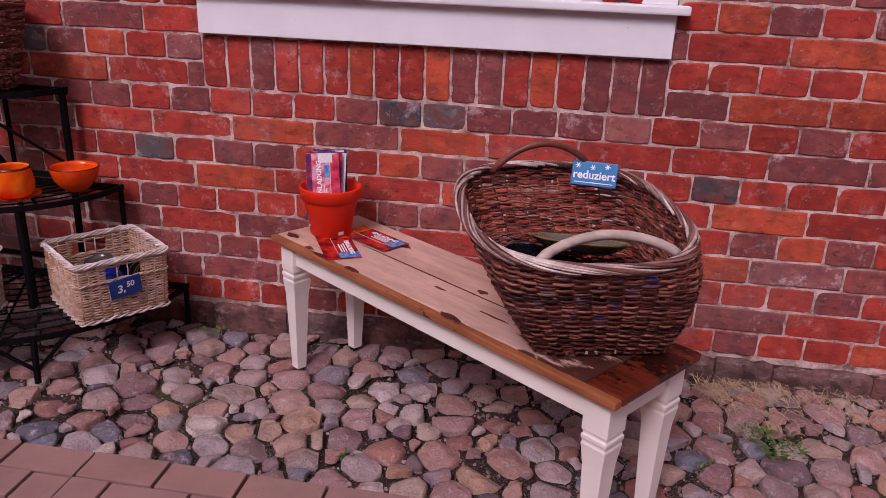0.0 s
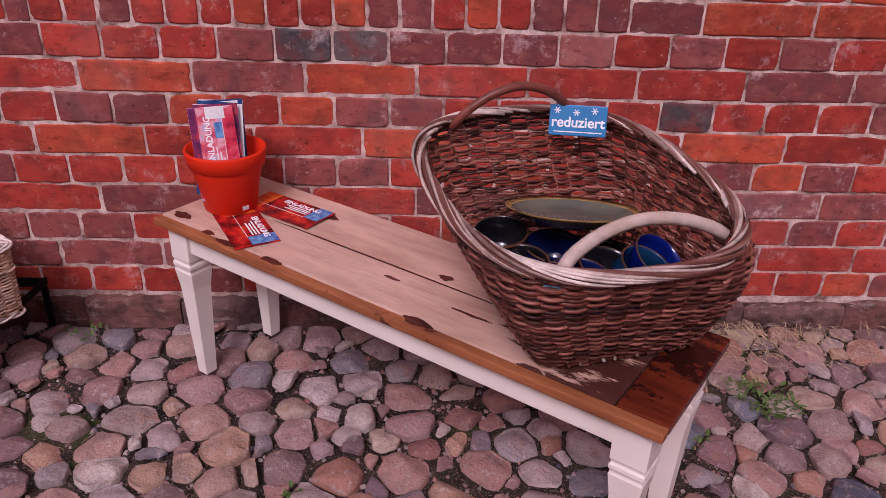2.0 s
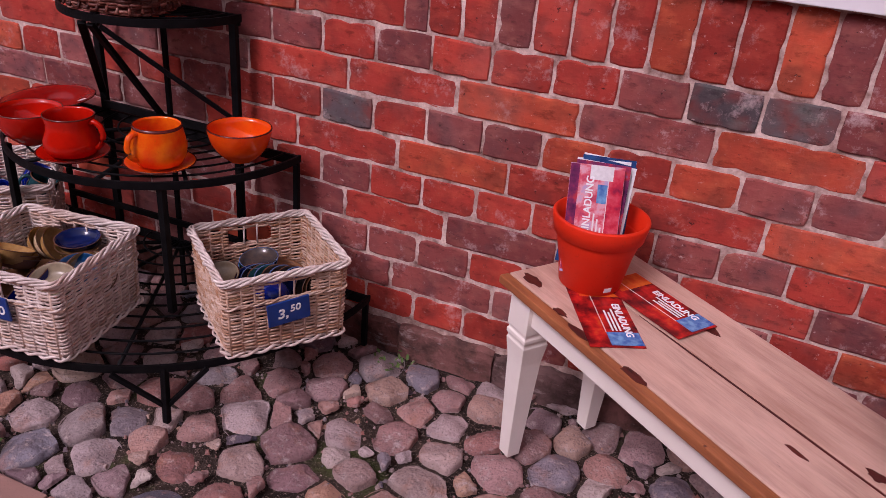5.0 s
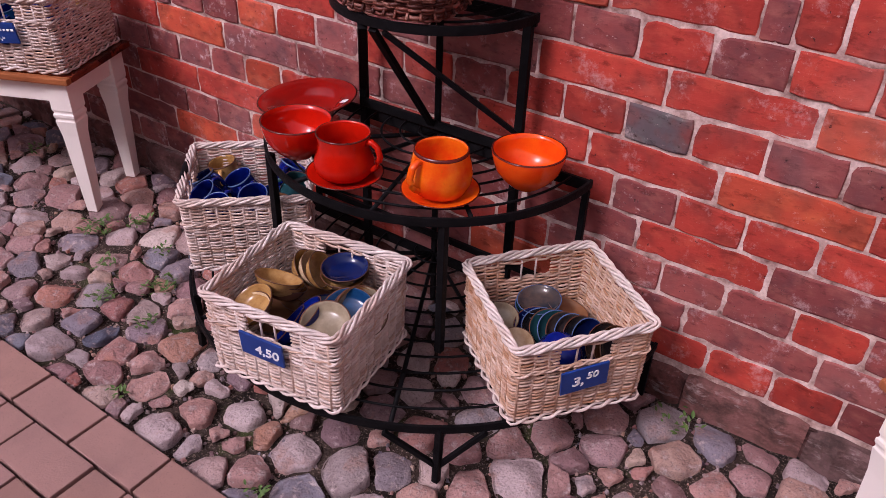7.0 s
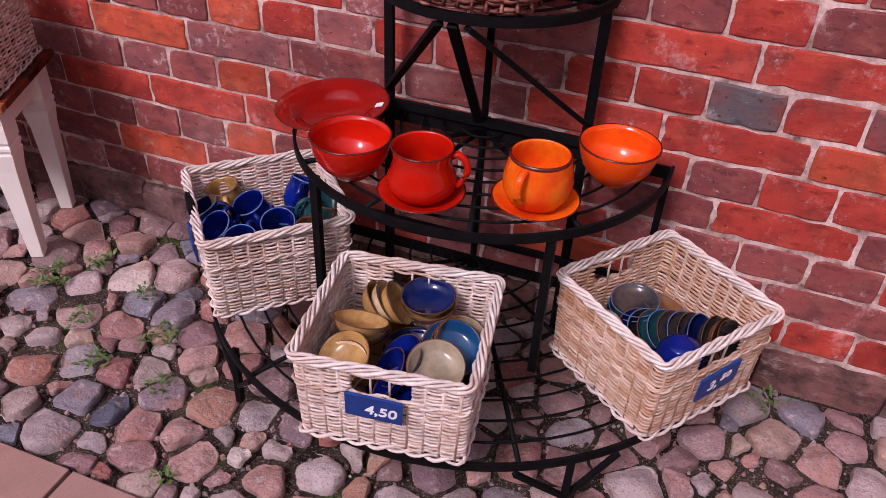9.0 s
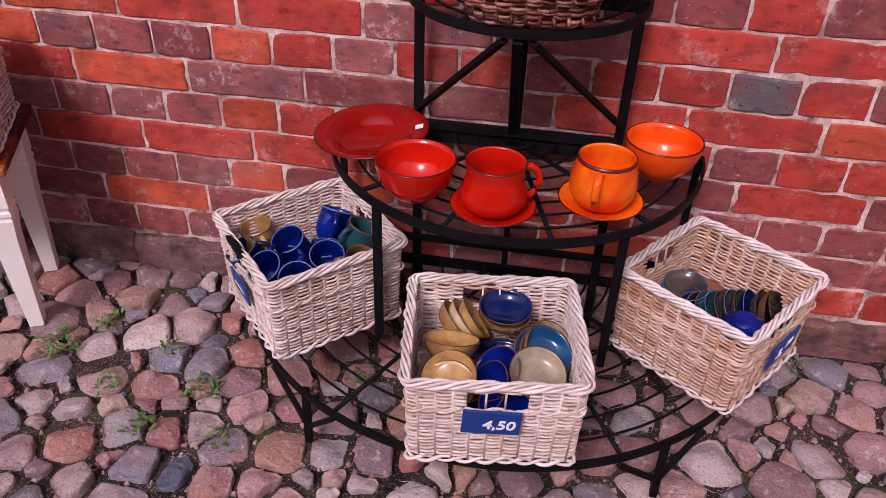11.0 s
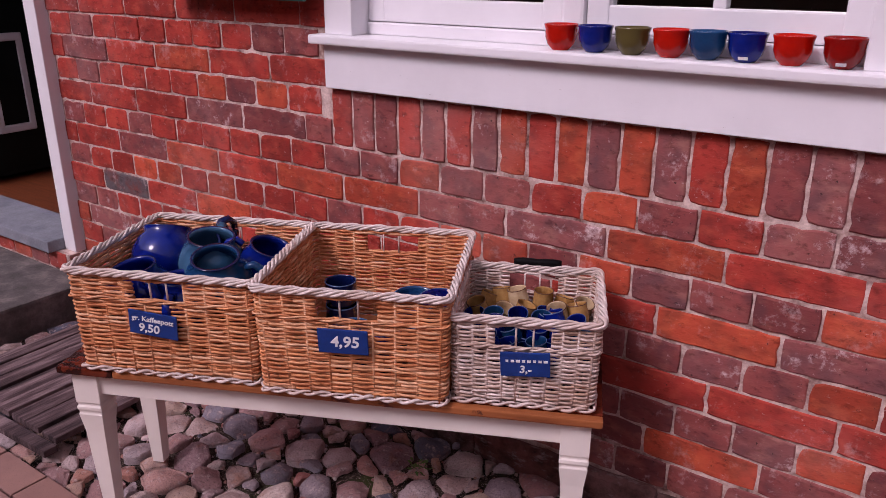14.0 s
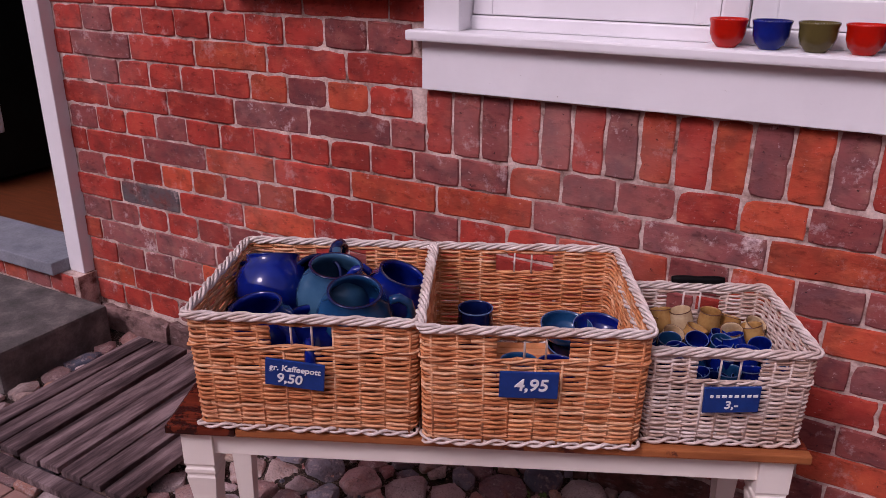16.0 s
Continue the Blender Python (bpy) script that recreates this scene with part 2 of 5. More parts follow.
def thing(name, label, category, m=None, group="", kind=""):
    ob = new(name)
    ob.empty_display_size = 0.1
    if m is not None:
        ob.matrix_basis = m
    return tagged(ob, label, category, group, kind)


def part(name, data, parent, m=None, label="", kind=""):
    ob = new(name, data)
    ob.parent = parent
    if m is not None:
        ob.matrix_basis = m
    return tagged(ob, label, kind=kind)


def box_data(x0, x1, y0, y1, z0, z1, bevel=0.0):
    """Corners of a box with chamfered edges, as verts and faces."""
    bm = bmesh.new()
    bmesh.ops.create_cube(bm, size=1)
    for v in bm.verts:
        v.co = Vector(((x0 + x1) / 2 + v.co.x * (x1 - x0), (y0 + y1) / 2 + v.co.y * (y1 - y0), (z0 + z1) / 2 + v.co.z * (z1 - z0)))
    if bevel:
        bmesh.ops.bevel(bm, geom=bm.edges[:], offset=bevel, segments=2, profile=0.6, affect="EDGES")
    bm.verts.index_update()
    out = [v.co.copy() for v in bm.verts], [[v.index for v in f.verts] for f in bm.faces]
    bm.free()
    return out


def joined(pieces):
    verts, faces = [], []
    for v, f in pieces:
        k = len(verts)
        verts += list(v)
        faces += [[i + k for i in q] for q in f]
    return verts, faces


def block(name, x0, x1, y0, y1, z0, z1, mat, bevel=0.003):
    return mesh_of(name, *box_data(x0, x1, y0, y1, z0, z1, bevel), mat)


def tube(points, radius, sides=8, closed=False, flat=1.0):
    """A tube round a line of points; radius may be a list."""
    pts = np.array([tuple(p) for p in points], float)
    n = len(pts)
    rad = np.broadcast_to(np.array(radius, float), (n,))
    if closed:
        tan = np.roll(pts, -1, 0) - np.roll(pts, 1, 0)
    else:
        tan = np.gradient(pts, axis=0)
    tan /= np.linalg.norm(tan, axis=1)[:, None] + 1e-12
    up = np.tile((0.0, 0.0, 1.0), (n, 1))
    flatrun = np.abs(tan[:, 2]) > 0.95
    up[flatrun] = (1.0, 0.0, 0.0)
    a = np.cross(tan, up)
    a /= np.linalg.norm(a, axis=1)[:, None]
    b = np.cross(a, tan)
    ang = np.arange(sides) * 2 * math.pi / sides
    ring = pts[:, None] + rad[:, None, None] * (np.cos(ang)[None, :, None] * a[:, None] * flat + np.sin(ang)[None, :, None] * b[:, None])
    verts = ring.reshape(-1, 3)
    faces = []
    for i in range(n if closed else n - 1):
        j = (i + 1) % n
        for k in range(sides):
            q = (k + 1) % sides
            faces.append((i * sides + k, i * sides + q, j * sides + q, j * sides + k))
    if not closed:
        faces.append(tuple(range(sides))[::-1])
        faces.append(tuple((n - 1) * sides + k for k in range(sides)))
    return [tuple(v) for v in verts], faces


def lathe(profile, steps=28):
    """A turned body from (radius, height) pairs, from the foot outside up, over the lip and down inside."""
    verts, faces = [], []
    for i in range(steps):
        a = 2 * math.pi * i / steps
        for r, z in profile:
            verts.append((r * math.cos(a), r * math.sin(a), z))
    n = len(profile)
    for i in range(steps):
        j = (i + 1) % steps
        for k in range(n - 1):
            faces.append((i * n + k, j * n + k, j * n + k + 1, i * n + k + 1))
    return verts, faces


# ---- the brick wall ----
PITCH, COURSE, ROW_TOP = 0.2725, 0.081, 0.806
WALL_L, WALL_R, WALL_TOP = -4.72, 2.9, 2.75
WINDOWS = ((-3.302, -1.887), (-0.629, 0.777))
SILL_Z, HEAD_Z, WALL_T = 0.974, 2.30, 0.30
DOOR_L, DOOR_R, DOOR_TOP = -6.04, -4.72, 2.45
GROUND_Z = -0.026


def wall_core(x0, x1, z0, z1, y0=0.0016):
    return box_data(x0, x1, y0, WALL_T, z0, z1)


core = [wall_core(-9.0, DOOR_L, -0.1, WALL_TOP), wall_core(DOOR_L, DOOR_R, DOOR_TOP, WALL_TOP), wall_core(DOOR_R, WINDOWS[0][0], -0.1, WALL_TOP),
        wall_core(WINDOWS[0][1], WINDOWS[1][0], -0.1, WALL_TOP), wall_core(WINDOWS[1][1], 6.0, -0.1, WALL_TOP)]
for a, b in WINDOWS:
    core += [wall_core(a, b, -0.1, SILL_Z), wall_core(a, b, HEAD_Z, WALL_TOP)]
wall = tagged(new("wall_north", mesh_of("wall_north", *joined(core), MORTAR)), "old red brick wall in cross bond with pale lime joints", "wall", kind="structure")
plinth = tagged(new("plinth", mesh_of("plinth", *box_data(DOOR_R + 0.02, 4.0, -0.006, 0.02, -0.1, 0.058), PLINTH)), "crumbling plinth course of rough old stones along the wall foot", "plinth", kind="structure")


def lay_plinth():
    """Rough flat stones with broken edges, standing a little proud of the wall."""
    rnd = random.Random(2)
    x = DOOR_R + 0.03
    while x < 2.9:
        ln = rnd.uniform(0.14, 0.36)
        n = max(4, round(ln / 0.028))
        out, top, low = rnd.uniform(0.016, 0.032), 0.070 + rnd.uniform(-0.010, 0.005), -0.06
        v, f = [], []
        for k in range(n + 1):
            px = x + 0.003 + (ln - 0.006) * k / n
            end = 0.008 if k in (0, n) else 0.0
            o, t = out - end + rnd.uniform(-0.005, 0.005), top - end * 0.7 + rnd.uniform(-0.006, 0.004)
            v += [(px, 0.012, t), (px, -o + 0.014, t + rnd.uniform(-0.002, 0.002)), (px, -o + 0.003, t - 0.008), (px, -o + rnd.uniform(-0.004, 0.003), t - 0.030), (px, -o + rnd.uniform(-0.003, 0.004), 0.008), (px, -o, low)]
        for k in range(n):
            f += [(k * 6 + q, k * 6 + 6 + q, k * 6 + 7 + q, k * 6 + q + 1) for q in range(5)]
        f += [tuple(range(6))[::-1], tuple(n * 6 + q for q in range(6))]
        part("plinth_stone", mesh_of("plinth_stone", v, f, PLINTH_STONE), plinth)
        x += ln


def brick_mesh(length, height, seed, depth=0.045):
    """A hand-made brick with uneven arrises; its face looks to -y and lies at y = 0."""
    rnd = random.Random(seed)
    nx, nz = max(3, round(length / 0.024)), max(3, round(height / 0.020))
    ring = [(-0.5 + i / nx, -0.5) for i in range(nx)] + [(0.5, -0.5 + i / nz) for i in range(nz)] + [(0.5 - i / nx, 0.5) for i in range(nx)] + [(-0.5, 0.5 - i / nz) for i in range(nz)]
    n = len(ring)
    outer = []
    sag = [rnd.uniform(-0.0016, 0.0016) for _ in range(4)]
    for u, v in ring:
        corner = max(0.0, abs(u) * length - length / 2 + 0.007) * max(0.0, abs(v) * height - height / 2 + 0.007) / 0.007 * 0.32
        bow = sag[0] * math.sin(5 * u + 9 * sag[1] * 1000) if abs(v) == 0.5 else sag[2]
        nick = rnd.uniform(0.002, 0.006) if rnd.random() < 0.14 else rnd.uniform(-0.0006, 0.0016)
        dx = corner + (nick if abs(u) == 0.5 else 0)
        dz = corner + (nick if abs(v) == 0.5 else 0)
        outer.append((u * length - math.copysign(dx, u), v * height - math.copysign(dz, v) + bow))
    verts = [(x, depth, z) for x, z in outer] + [(x, 0.0025, z) for x, z in outer]
    for near, y in ((0.0014, 0.0006), (0.0040, -0.0006)):
        verts += [(x - math.copysign(min(near, abs(x)), x) * (1 if abs(u) == 0.5 else 0), y + rnd.uniform(-0.0004, 0.0004), z - math.copysign(near, v) * (1 if abs(v) == 0.5 else 0)) for (x, z), (u, v) in zip(outer, ring)]
    faces = [(k * n + i, k * n + (i + 1) % n, (k + 1) * n + (i + 1) % n, (k + 1) * n + i) for k in range(3) for i in range(n)]
    faces.append(tuple(range(3 * n, 4 * n)))
    return verts, faces


KINDS = {"s": (PITCH - 0.0040, COURSE - 0.0042), "h": (PITCH / 2 - 0.0040, COURSE - 0.0042), "v": (0.0735, 0.160), "q": (PITCH / 4 - 0.008, COURSE - 0.008)}
SHAPES = {k: [brick_mesh(*KINDS[k], seed=11 * i + ord(k)) for i in range(5)] for k in KINDS}
BRICK_DATA = {}
for k in KINDS:
    for i in range(5):
        for c in BRICKS:
            BRICK_DATA[k, i, c] = mesh_of("brick", *SHAPES[k][i], BRICKS[c])

# colours of the courses from the window down: where the run begins, then one letter a brick
PAINT = {
    0: (-0.628, "rrrpddppPwrpr".lower()),
    1: (-0.954, "rroporrrp"),
    2: (-0.966, "rdrpporopprrprdrrrp"),
    3: (-0.954, "rorrorr"),
    4: (-0.83, "prrrrrppr"),
    5: (-0.817, "rpprpr"),
    6: (-0.83, "ppprppp"),
    7: (-0.954, "ppwppw"),
    8: (-0.83, "rrrrprr"),
}


PAINT_WEST = {
    0: (-2.79, "proprwwror"),
    1: (-3.27, "opworrw"),
    2: (-2.655, "powpporwr"),
    3: (-2.586, "rowp"),
    4: (-2.388, "pwpor"),
    5: (-2.456, "rrrp"),
    6: (-2.518, "pppwop"),
    7: (-2.586, "popr"),
}
PAINT_DOOR = {5: (-4.636, "wwpr"), 6: (-4.43, "wwop"), 7: (-4.77, "orrp"), -1: (-1.95, "d")}


def brick_colour(course, x, rnd):
    for rows in (PAINT, PAINT_WEST, PAINT_DOOR):
        if course not in rows:
            continue
        x0, letters = rows[course]
        k = int((x - x0) / (PITCH if course % 2 else PITCH / 2))
        if x >= x0 and k < len(letters):
            return letters[k]
    if x < -3.3:
        return rnd.choices("ropwd", (62, 10, 24, 4, 0.4))[0]
    if -2.75 < x < -1.45:
        return rnd.choices("ropwd", (40, 11, 31, 17, 1.5))[0]
    if -1.45 <= x < -0.4:
        return rnd.choices("ropwd", (44, 8, 36, 12, 0.4))[0]
    return rnd.choices("ropwd", (54, 15, 26, 5, 0.4))[0]


def courses():
    """Every brick of the wall: kind, middle, colour and a number."""
    rnd = random.Random(5)
    out = []
    for course in range(-24, 9):
        zc = ROW_TOP - COURSE * (course + 0.5)
        head = course % 2 == 0
        step = PITCH / 2 if head else PITCH
        shift = PITCH / 4 if head else (0.0 if course % 4 == 1 else PITCH / 2)
        k0 = int((WALL_L - shift) / step) - 1
        x = k0 * step + shift
        while x < WALL_R:
            a, b = x, x + step
            for w0, w1 in ((-9.0, WALL_L), *(WINDOWS if SILL_Z - 0.155 < zc < HEAD_Z else ()), (WALL_R, 99)):
                if a < w1 and b > w0:
                    if a < w0 - 0.04:
                        b = w0
                    elif b > w1 + 0.04:
                        a = w1
                    else:
                        a = b = 0.0
            if b - a > 0.035:
                out.append(("h" if head else "s", (a + b) / 2, zc, (b - a) / step, brick_colour(course, (a + b) / 2, rnd), rnd.random()))
            x += step
    for (w0, w1), letters in zip(WINDOWS, ("rpprprworowowropwp", "rrprrrorropprorppp")):
        n = 18
        for i in range(n):
            out.append(("v", w0 + (w1 - w0) * (i + 0.5) / n, 0.889, 1.0, letters[i], rnd.random()))
    return out


def lay_bricks():
    near, far = [], []
    for b in courses():
        (near if -2.75 < b[1] < 0.95 and b[2] < 0.97 else far).append(b)
    near.sort(key=lambda b: abs(b[1] + 0.8))
    far += near[300:]
    for kind, x, z, part_of, col, u in near[:300]:
        ob = new("brick", BRICK_DATA[kind, int(u * 4.99), col])
        ob.parent = wall
        ob.matrix_basis = Matrix.LocRotScale((x, -0.0015 + 0.005 * (u - 0.5), z + 0.003 * (u * 7 % 1 - 0.5)), Euler((0.02 * (u * 3 % 1 - 0.5), 0.016 * (u * 5 % 1 - 0.5), 0.02 * (u * 11 % 1 - 0.5))), (part_of, 1, 1))
    verts, faces, slots = [], [], []
    order = list(BRICKS)
    for kind, x, z, part_of, col, u in far:
        v, f = SHAPES[kind][int(u * 4.99)]
        k = len(verts)
        s = 0.016 * (u * 5 % 1 - 0.5)
        verts += [(x + a * part_of, b - 0.0015 + 0.005 * (u - 0.5), z + c + a * s) for a, b, c in v]
        faces += [[i + k for i in q] for q in f]
        slots += [order.index(col)] * len(f)
    tagged(part("bricks_beyond", mesh_of("bricks_beyond", verts, faces, list(BRICKS.values()), slots=slots), wall), kind="stuff")


# ---- unseen facade added across the street: closes the place, blocks low sky light ----
ADDED_FACADE = speckled("added_facade_brick", [(0.3, (0.16, 0.07, 0.055)), (0.7, (0.24, 0.11, 0.085))], 3, 0.9)
tagged(new("added_wall_south", mesh_of("added_wall_south", *box_data(-30, 26, -7.4, -7.0, -0.1, 4.6), ADDED_FACADE)), "added unseen red brick facade across the street, blocks low sky light", "wall", kind="structure")

# ---- ground, cobbles and pavers ----
tagged(new("ground", mesh_of("ground", *box_data(-400, 400, -800, 0.1, -0.6, GROUND_Z), SOIL)), "dark sandy soil bed under cobbles and pavers", "ground", kind="structure")


def clip(poly, px, py, nx, ny):
    out = []
    for i, (x, y) in enumerate(poly):
        x2, y2 = poly[(i + 1) % len(poly)]
        d, d2 = (x - px) * nx + (y - py) * ny, (x2 - px) * nx + (y2 - py) * ny
        if d <= 0:
            out.append((x, y))
        if d * d2 < 0:
            t = d / (d - d2)
            out.append((x + (x2 - x) * t, y + (y2 - y) * t))
    return out


def stone_cells(x0, x1, y0, y1, size, seed):
    """Cells of an uneven packing of field stones in a strip."""
    rnd = random.Random(seed)
    pts, tries = [], 0
    grid = {}
    while tries < 26000:
        tries += 1
        x, y, r = rnd.uniform(x0, x1), rnd.uniform(y0, y1), size * rnd.choice((0.58, 0.84, 0.92, 0.98, 1.04, 1.12))
        gx, gy = int(x / size), int(y / size)
        if all((x - a) ** 2 + (y - b) ** 2 > ((r + c) * 0.5) ** 2 for i in (-2, -1, 0, 1, 2) for j in (-2, -1, 0, 1, 2) for a, b, c in grid.get((gx + i, gy + j), ())):
            grid.setdefault((gx, gy), []).append((x, y, r))
            pts.append((x, y, r))
    cells = []
    for x, y, r in pts:
        poly = [(x0, y0), (x1, y0), (x1, y1), (x0, y1)]
        for a, b, c in pts:
            dx, dy = a - x, b - y
            dd = dx * dx + dy * dy
            if 0 < dd < (3.2 * size) ** 2:
                t = 0.5 + 0.5 * (r * r - c * c) / dd * 0.6
                poly = clip(poly, x + dx * t, y + dy * t, dx, dy)
        if len(poly) > 2:
            cells.append((poly, rnd.random()))
    return cells


def stone_mesh(poly, u):
    """A worn cobble with a domed head, filling its cell but for the joint. Returns the middle, verts and faces about it."""
    rnd = random.Random(u)
    p = np.array(poly)
    mid = p.mean(0)
    p = p - mid
    p = np.stack([p * 0.91 + np.roll(p, -1, 0) * 0.09, p * 0.09 + np.roll(p, -1, 0) * 0.91], 1).reshape(-1, 2)
    q = np.concatenate([p + (np.roll(p, -1, 0) - p) * k / 4 for k in range(4)])
    ang = np.arctan2(q[:, 1], q[:, 0])
    want = np.linspace(-math.pi, math.pi, 21)[:-1]
    order = np.argsort(ang)
    rad = np.interp(want, ang[order], np.hypot(q[:, 0], q[:, 1])[order], period=2 * math.pi)
    rad = np.maximum(rad - rnd.uniform(0.0045, 0.0115), 0.012) * np.array([rnd.uniform(0.95, 1.03) for _ in want])
    high = min(0.036, rad.mean() * 0.56) * rnd.uniform(0.75, 1.15)
    top = rnd.uniform(-0.010, 0.007)
    tx, ty = rnd.uniform(-0.16, 0.16), rnd.uniform(-0.16, 0.16)
    cuts = [(rnd.uniform(-0.50, 0.50), rnd.uniform(-0.50, 0.50), high * rnd.uniform(0.10, 0.34)) for _ in range(6)]
    verts = []
    rings = ((1.0, -1.6), (0.99, -0.62), (0.955, -0.26), (0.86, -0.03), (0.52, 0.09))
    for s, h in rings:
        for a, r in zip(want, rad):
            x, y = s * r * math.cos(a), s * r * math.sin(a)
            z = h * high + rnd.uniform(-0.0013, 0.0013)
            if h > -0.6:
                z = min([z] + [p * x + q * y + o - 0.1 * high for p, q, o in cuts])
            verts.append((x, y, top + max(z, -0.75 * high if h > -1 else -9) + x * tx + y * ty))
    verts.append((0, 0, top + min([0.09 * high] + [o - 0.1 * high for p, q, o in cuts])))
    n = len(want)
    faces = [(k * n + i, k * n + (i + 1) % n, (k + 1) * n + (i + 1) % n, (k + 1) * n + i) for k in range(4) for i in range(n)]
    faces += [(4 * n + i, 4 * n + (i + 1) % n, 5 * n) for i in range(n)]
    return mid, verts, faces


COBBLE_END = -0.79
pavement = thing("cobble_strip", "strip of rounded reddish and grey field cobbles along the wall", "cobbles", kind="structure")


def lay_cobbles():
    cells = stone_cells(-4.54, 2.9, COBBLE_END, -0.030, 0.080, 3)
    cells.sort(key=lambda c: abs(np.mean([q[0] for q in c[0]]) + 0.9))
    rest_v, rest_f = [], []
    for k, (poly, u) in enumerate(cells):
        mid, v, f = stone_mesh(poly, u)
        if k < 300:
            part("cobble", mesh_of("cobble", v, f, COBBLE, True), pavement, Matrix.Translation((mid[0], mid[1], 0)))
        else:
            n = len(rest_v)
            rest_v += [(a + mid[0], b + mid[1], c) for a, b, c in v]
            rest_f += [[i + n for i in q] for q in f]
    part("cobbles_beyond", mesh_of("cobbles_beyond", rest_v, rest_f, COBBLE, True), pavement, kind="stuff")


def strew_grit():
    rnd = random.Random(31)
    chips = []
    for _ in range(7000):
        x, y, s = rnd.uniform(-4.5, 2.6), rnd.uniform(COBBLE_END, -0.03), rnd.uniform(0.0022, 0.0080)
        a = rnd.uniform(0, 6.28)
        base = [(x + s * rnd.uniform(0.7, 1.3) * math.cos(a + k * 1.571), y + s * rnd.uniform(0.7, 1.3) * math.sin(a + k * 1.571)) for k in range(4)]
        z = GROUND_Z - 0.001
        v = [(p, q, z) for p, q in base] + [(x + (p - x) * 0.6, y + (q - y) * 0.6, z + s * rnd.uniform(0.7, 1.3)) for p, q in base]
        chips.append((v, [(k, (k + 1) % 4, 4 + (k + 1) % 4, 4 + k) for k in range(4)] + [(4, 5, 6, 7)]))
    tagged(new("grit", mesh_of("grit", *joined(chips), COBBLE)), "loose gravel and grit between the cobbles", "gravel", kind="stuff")


paved = thing("paver_path", "path of brown clay pavers in herringbone with a border row", "paving", kind="structure")
PAVER_DATA = mesh_of("paver", *box_data(-0.098, 0.098, -0.048, 0.048, -0.05, 0.0, 0.003), PAVER)


def lay_pavers():
    spots = []
    for i in range(-42, 28):
        spots.append((-0.802 + 0.204 * (i + 0.5), COBBLE_END - 0.052, 0))
    c = 0.102
    for i in range(-80, 60):
        for j in range(-60, 0):
            x, y = -0.802 + i * c, COBBLE_END - 0.104 + j * c
            if (i - j) % 4 == 0:
                spots.append((x + c, y + 0.5 * c, 0))
            elif (i - j) % 4 == 3:
                spots.append((x + 0.5 * c, y + (0.5 if j == -1 else 1.0) * c, 45 if j == -1 else 90))
    v0, f0 = box_data(-0.098, 0.098, -0.048, 0.048, -0.05, 0.0, 0.003)
    v1, f1 = box_data(-0.098, 0.098, -0.048, 0.048, -0.05, 0.0)
    spots.sort(key=lambda s: abs(s[0] + 1.9) + 1.5 * abs(s[1] + 0.8))
    rest = []
    rnd = random.Random(8)
    for k, (x, y, turn) in enumerate(spots):
        m = pose(x, y, rnd.uniform(-0.003, 0.002), rnd.uniform(-0.5, 0.5), rnd.uniform(-0.5, 0.5), (90 if turn == 45 else turn) + rnd.uniform(-0.4, 0.4))
        if turn == 45:
            m = m @ Matrix.Diagonal((0.48, 1, 1, 1))
        if k < 300:
            part("paver", PAVER_DATA, paved, m)
        elif y > -2.6 and -5.5 < x < 2.0:
            rest.append(([m @ q for q in v0], f0))
        else:
            rest.append(([m @ q for q in v1], f1))
    part("pavers_beyond", mesh_of("pavers_beyond", *joined(rest), PAVER), paved, kind="stuff")


# ---- windows ----
def glass_material():
    m = Nodes("window_glass", 0.02, spec=0.5)
    m.bsdf.inputs["Transmission Weight"].default_value = 1.0
    m.bsdf.inputs["IOR"].default_value = 1.45
    m.colour((0.95, 0.97, 0.97))
    return m.mat


GLASS = glass_material()


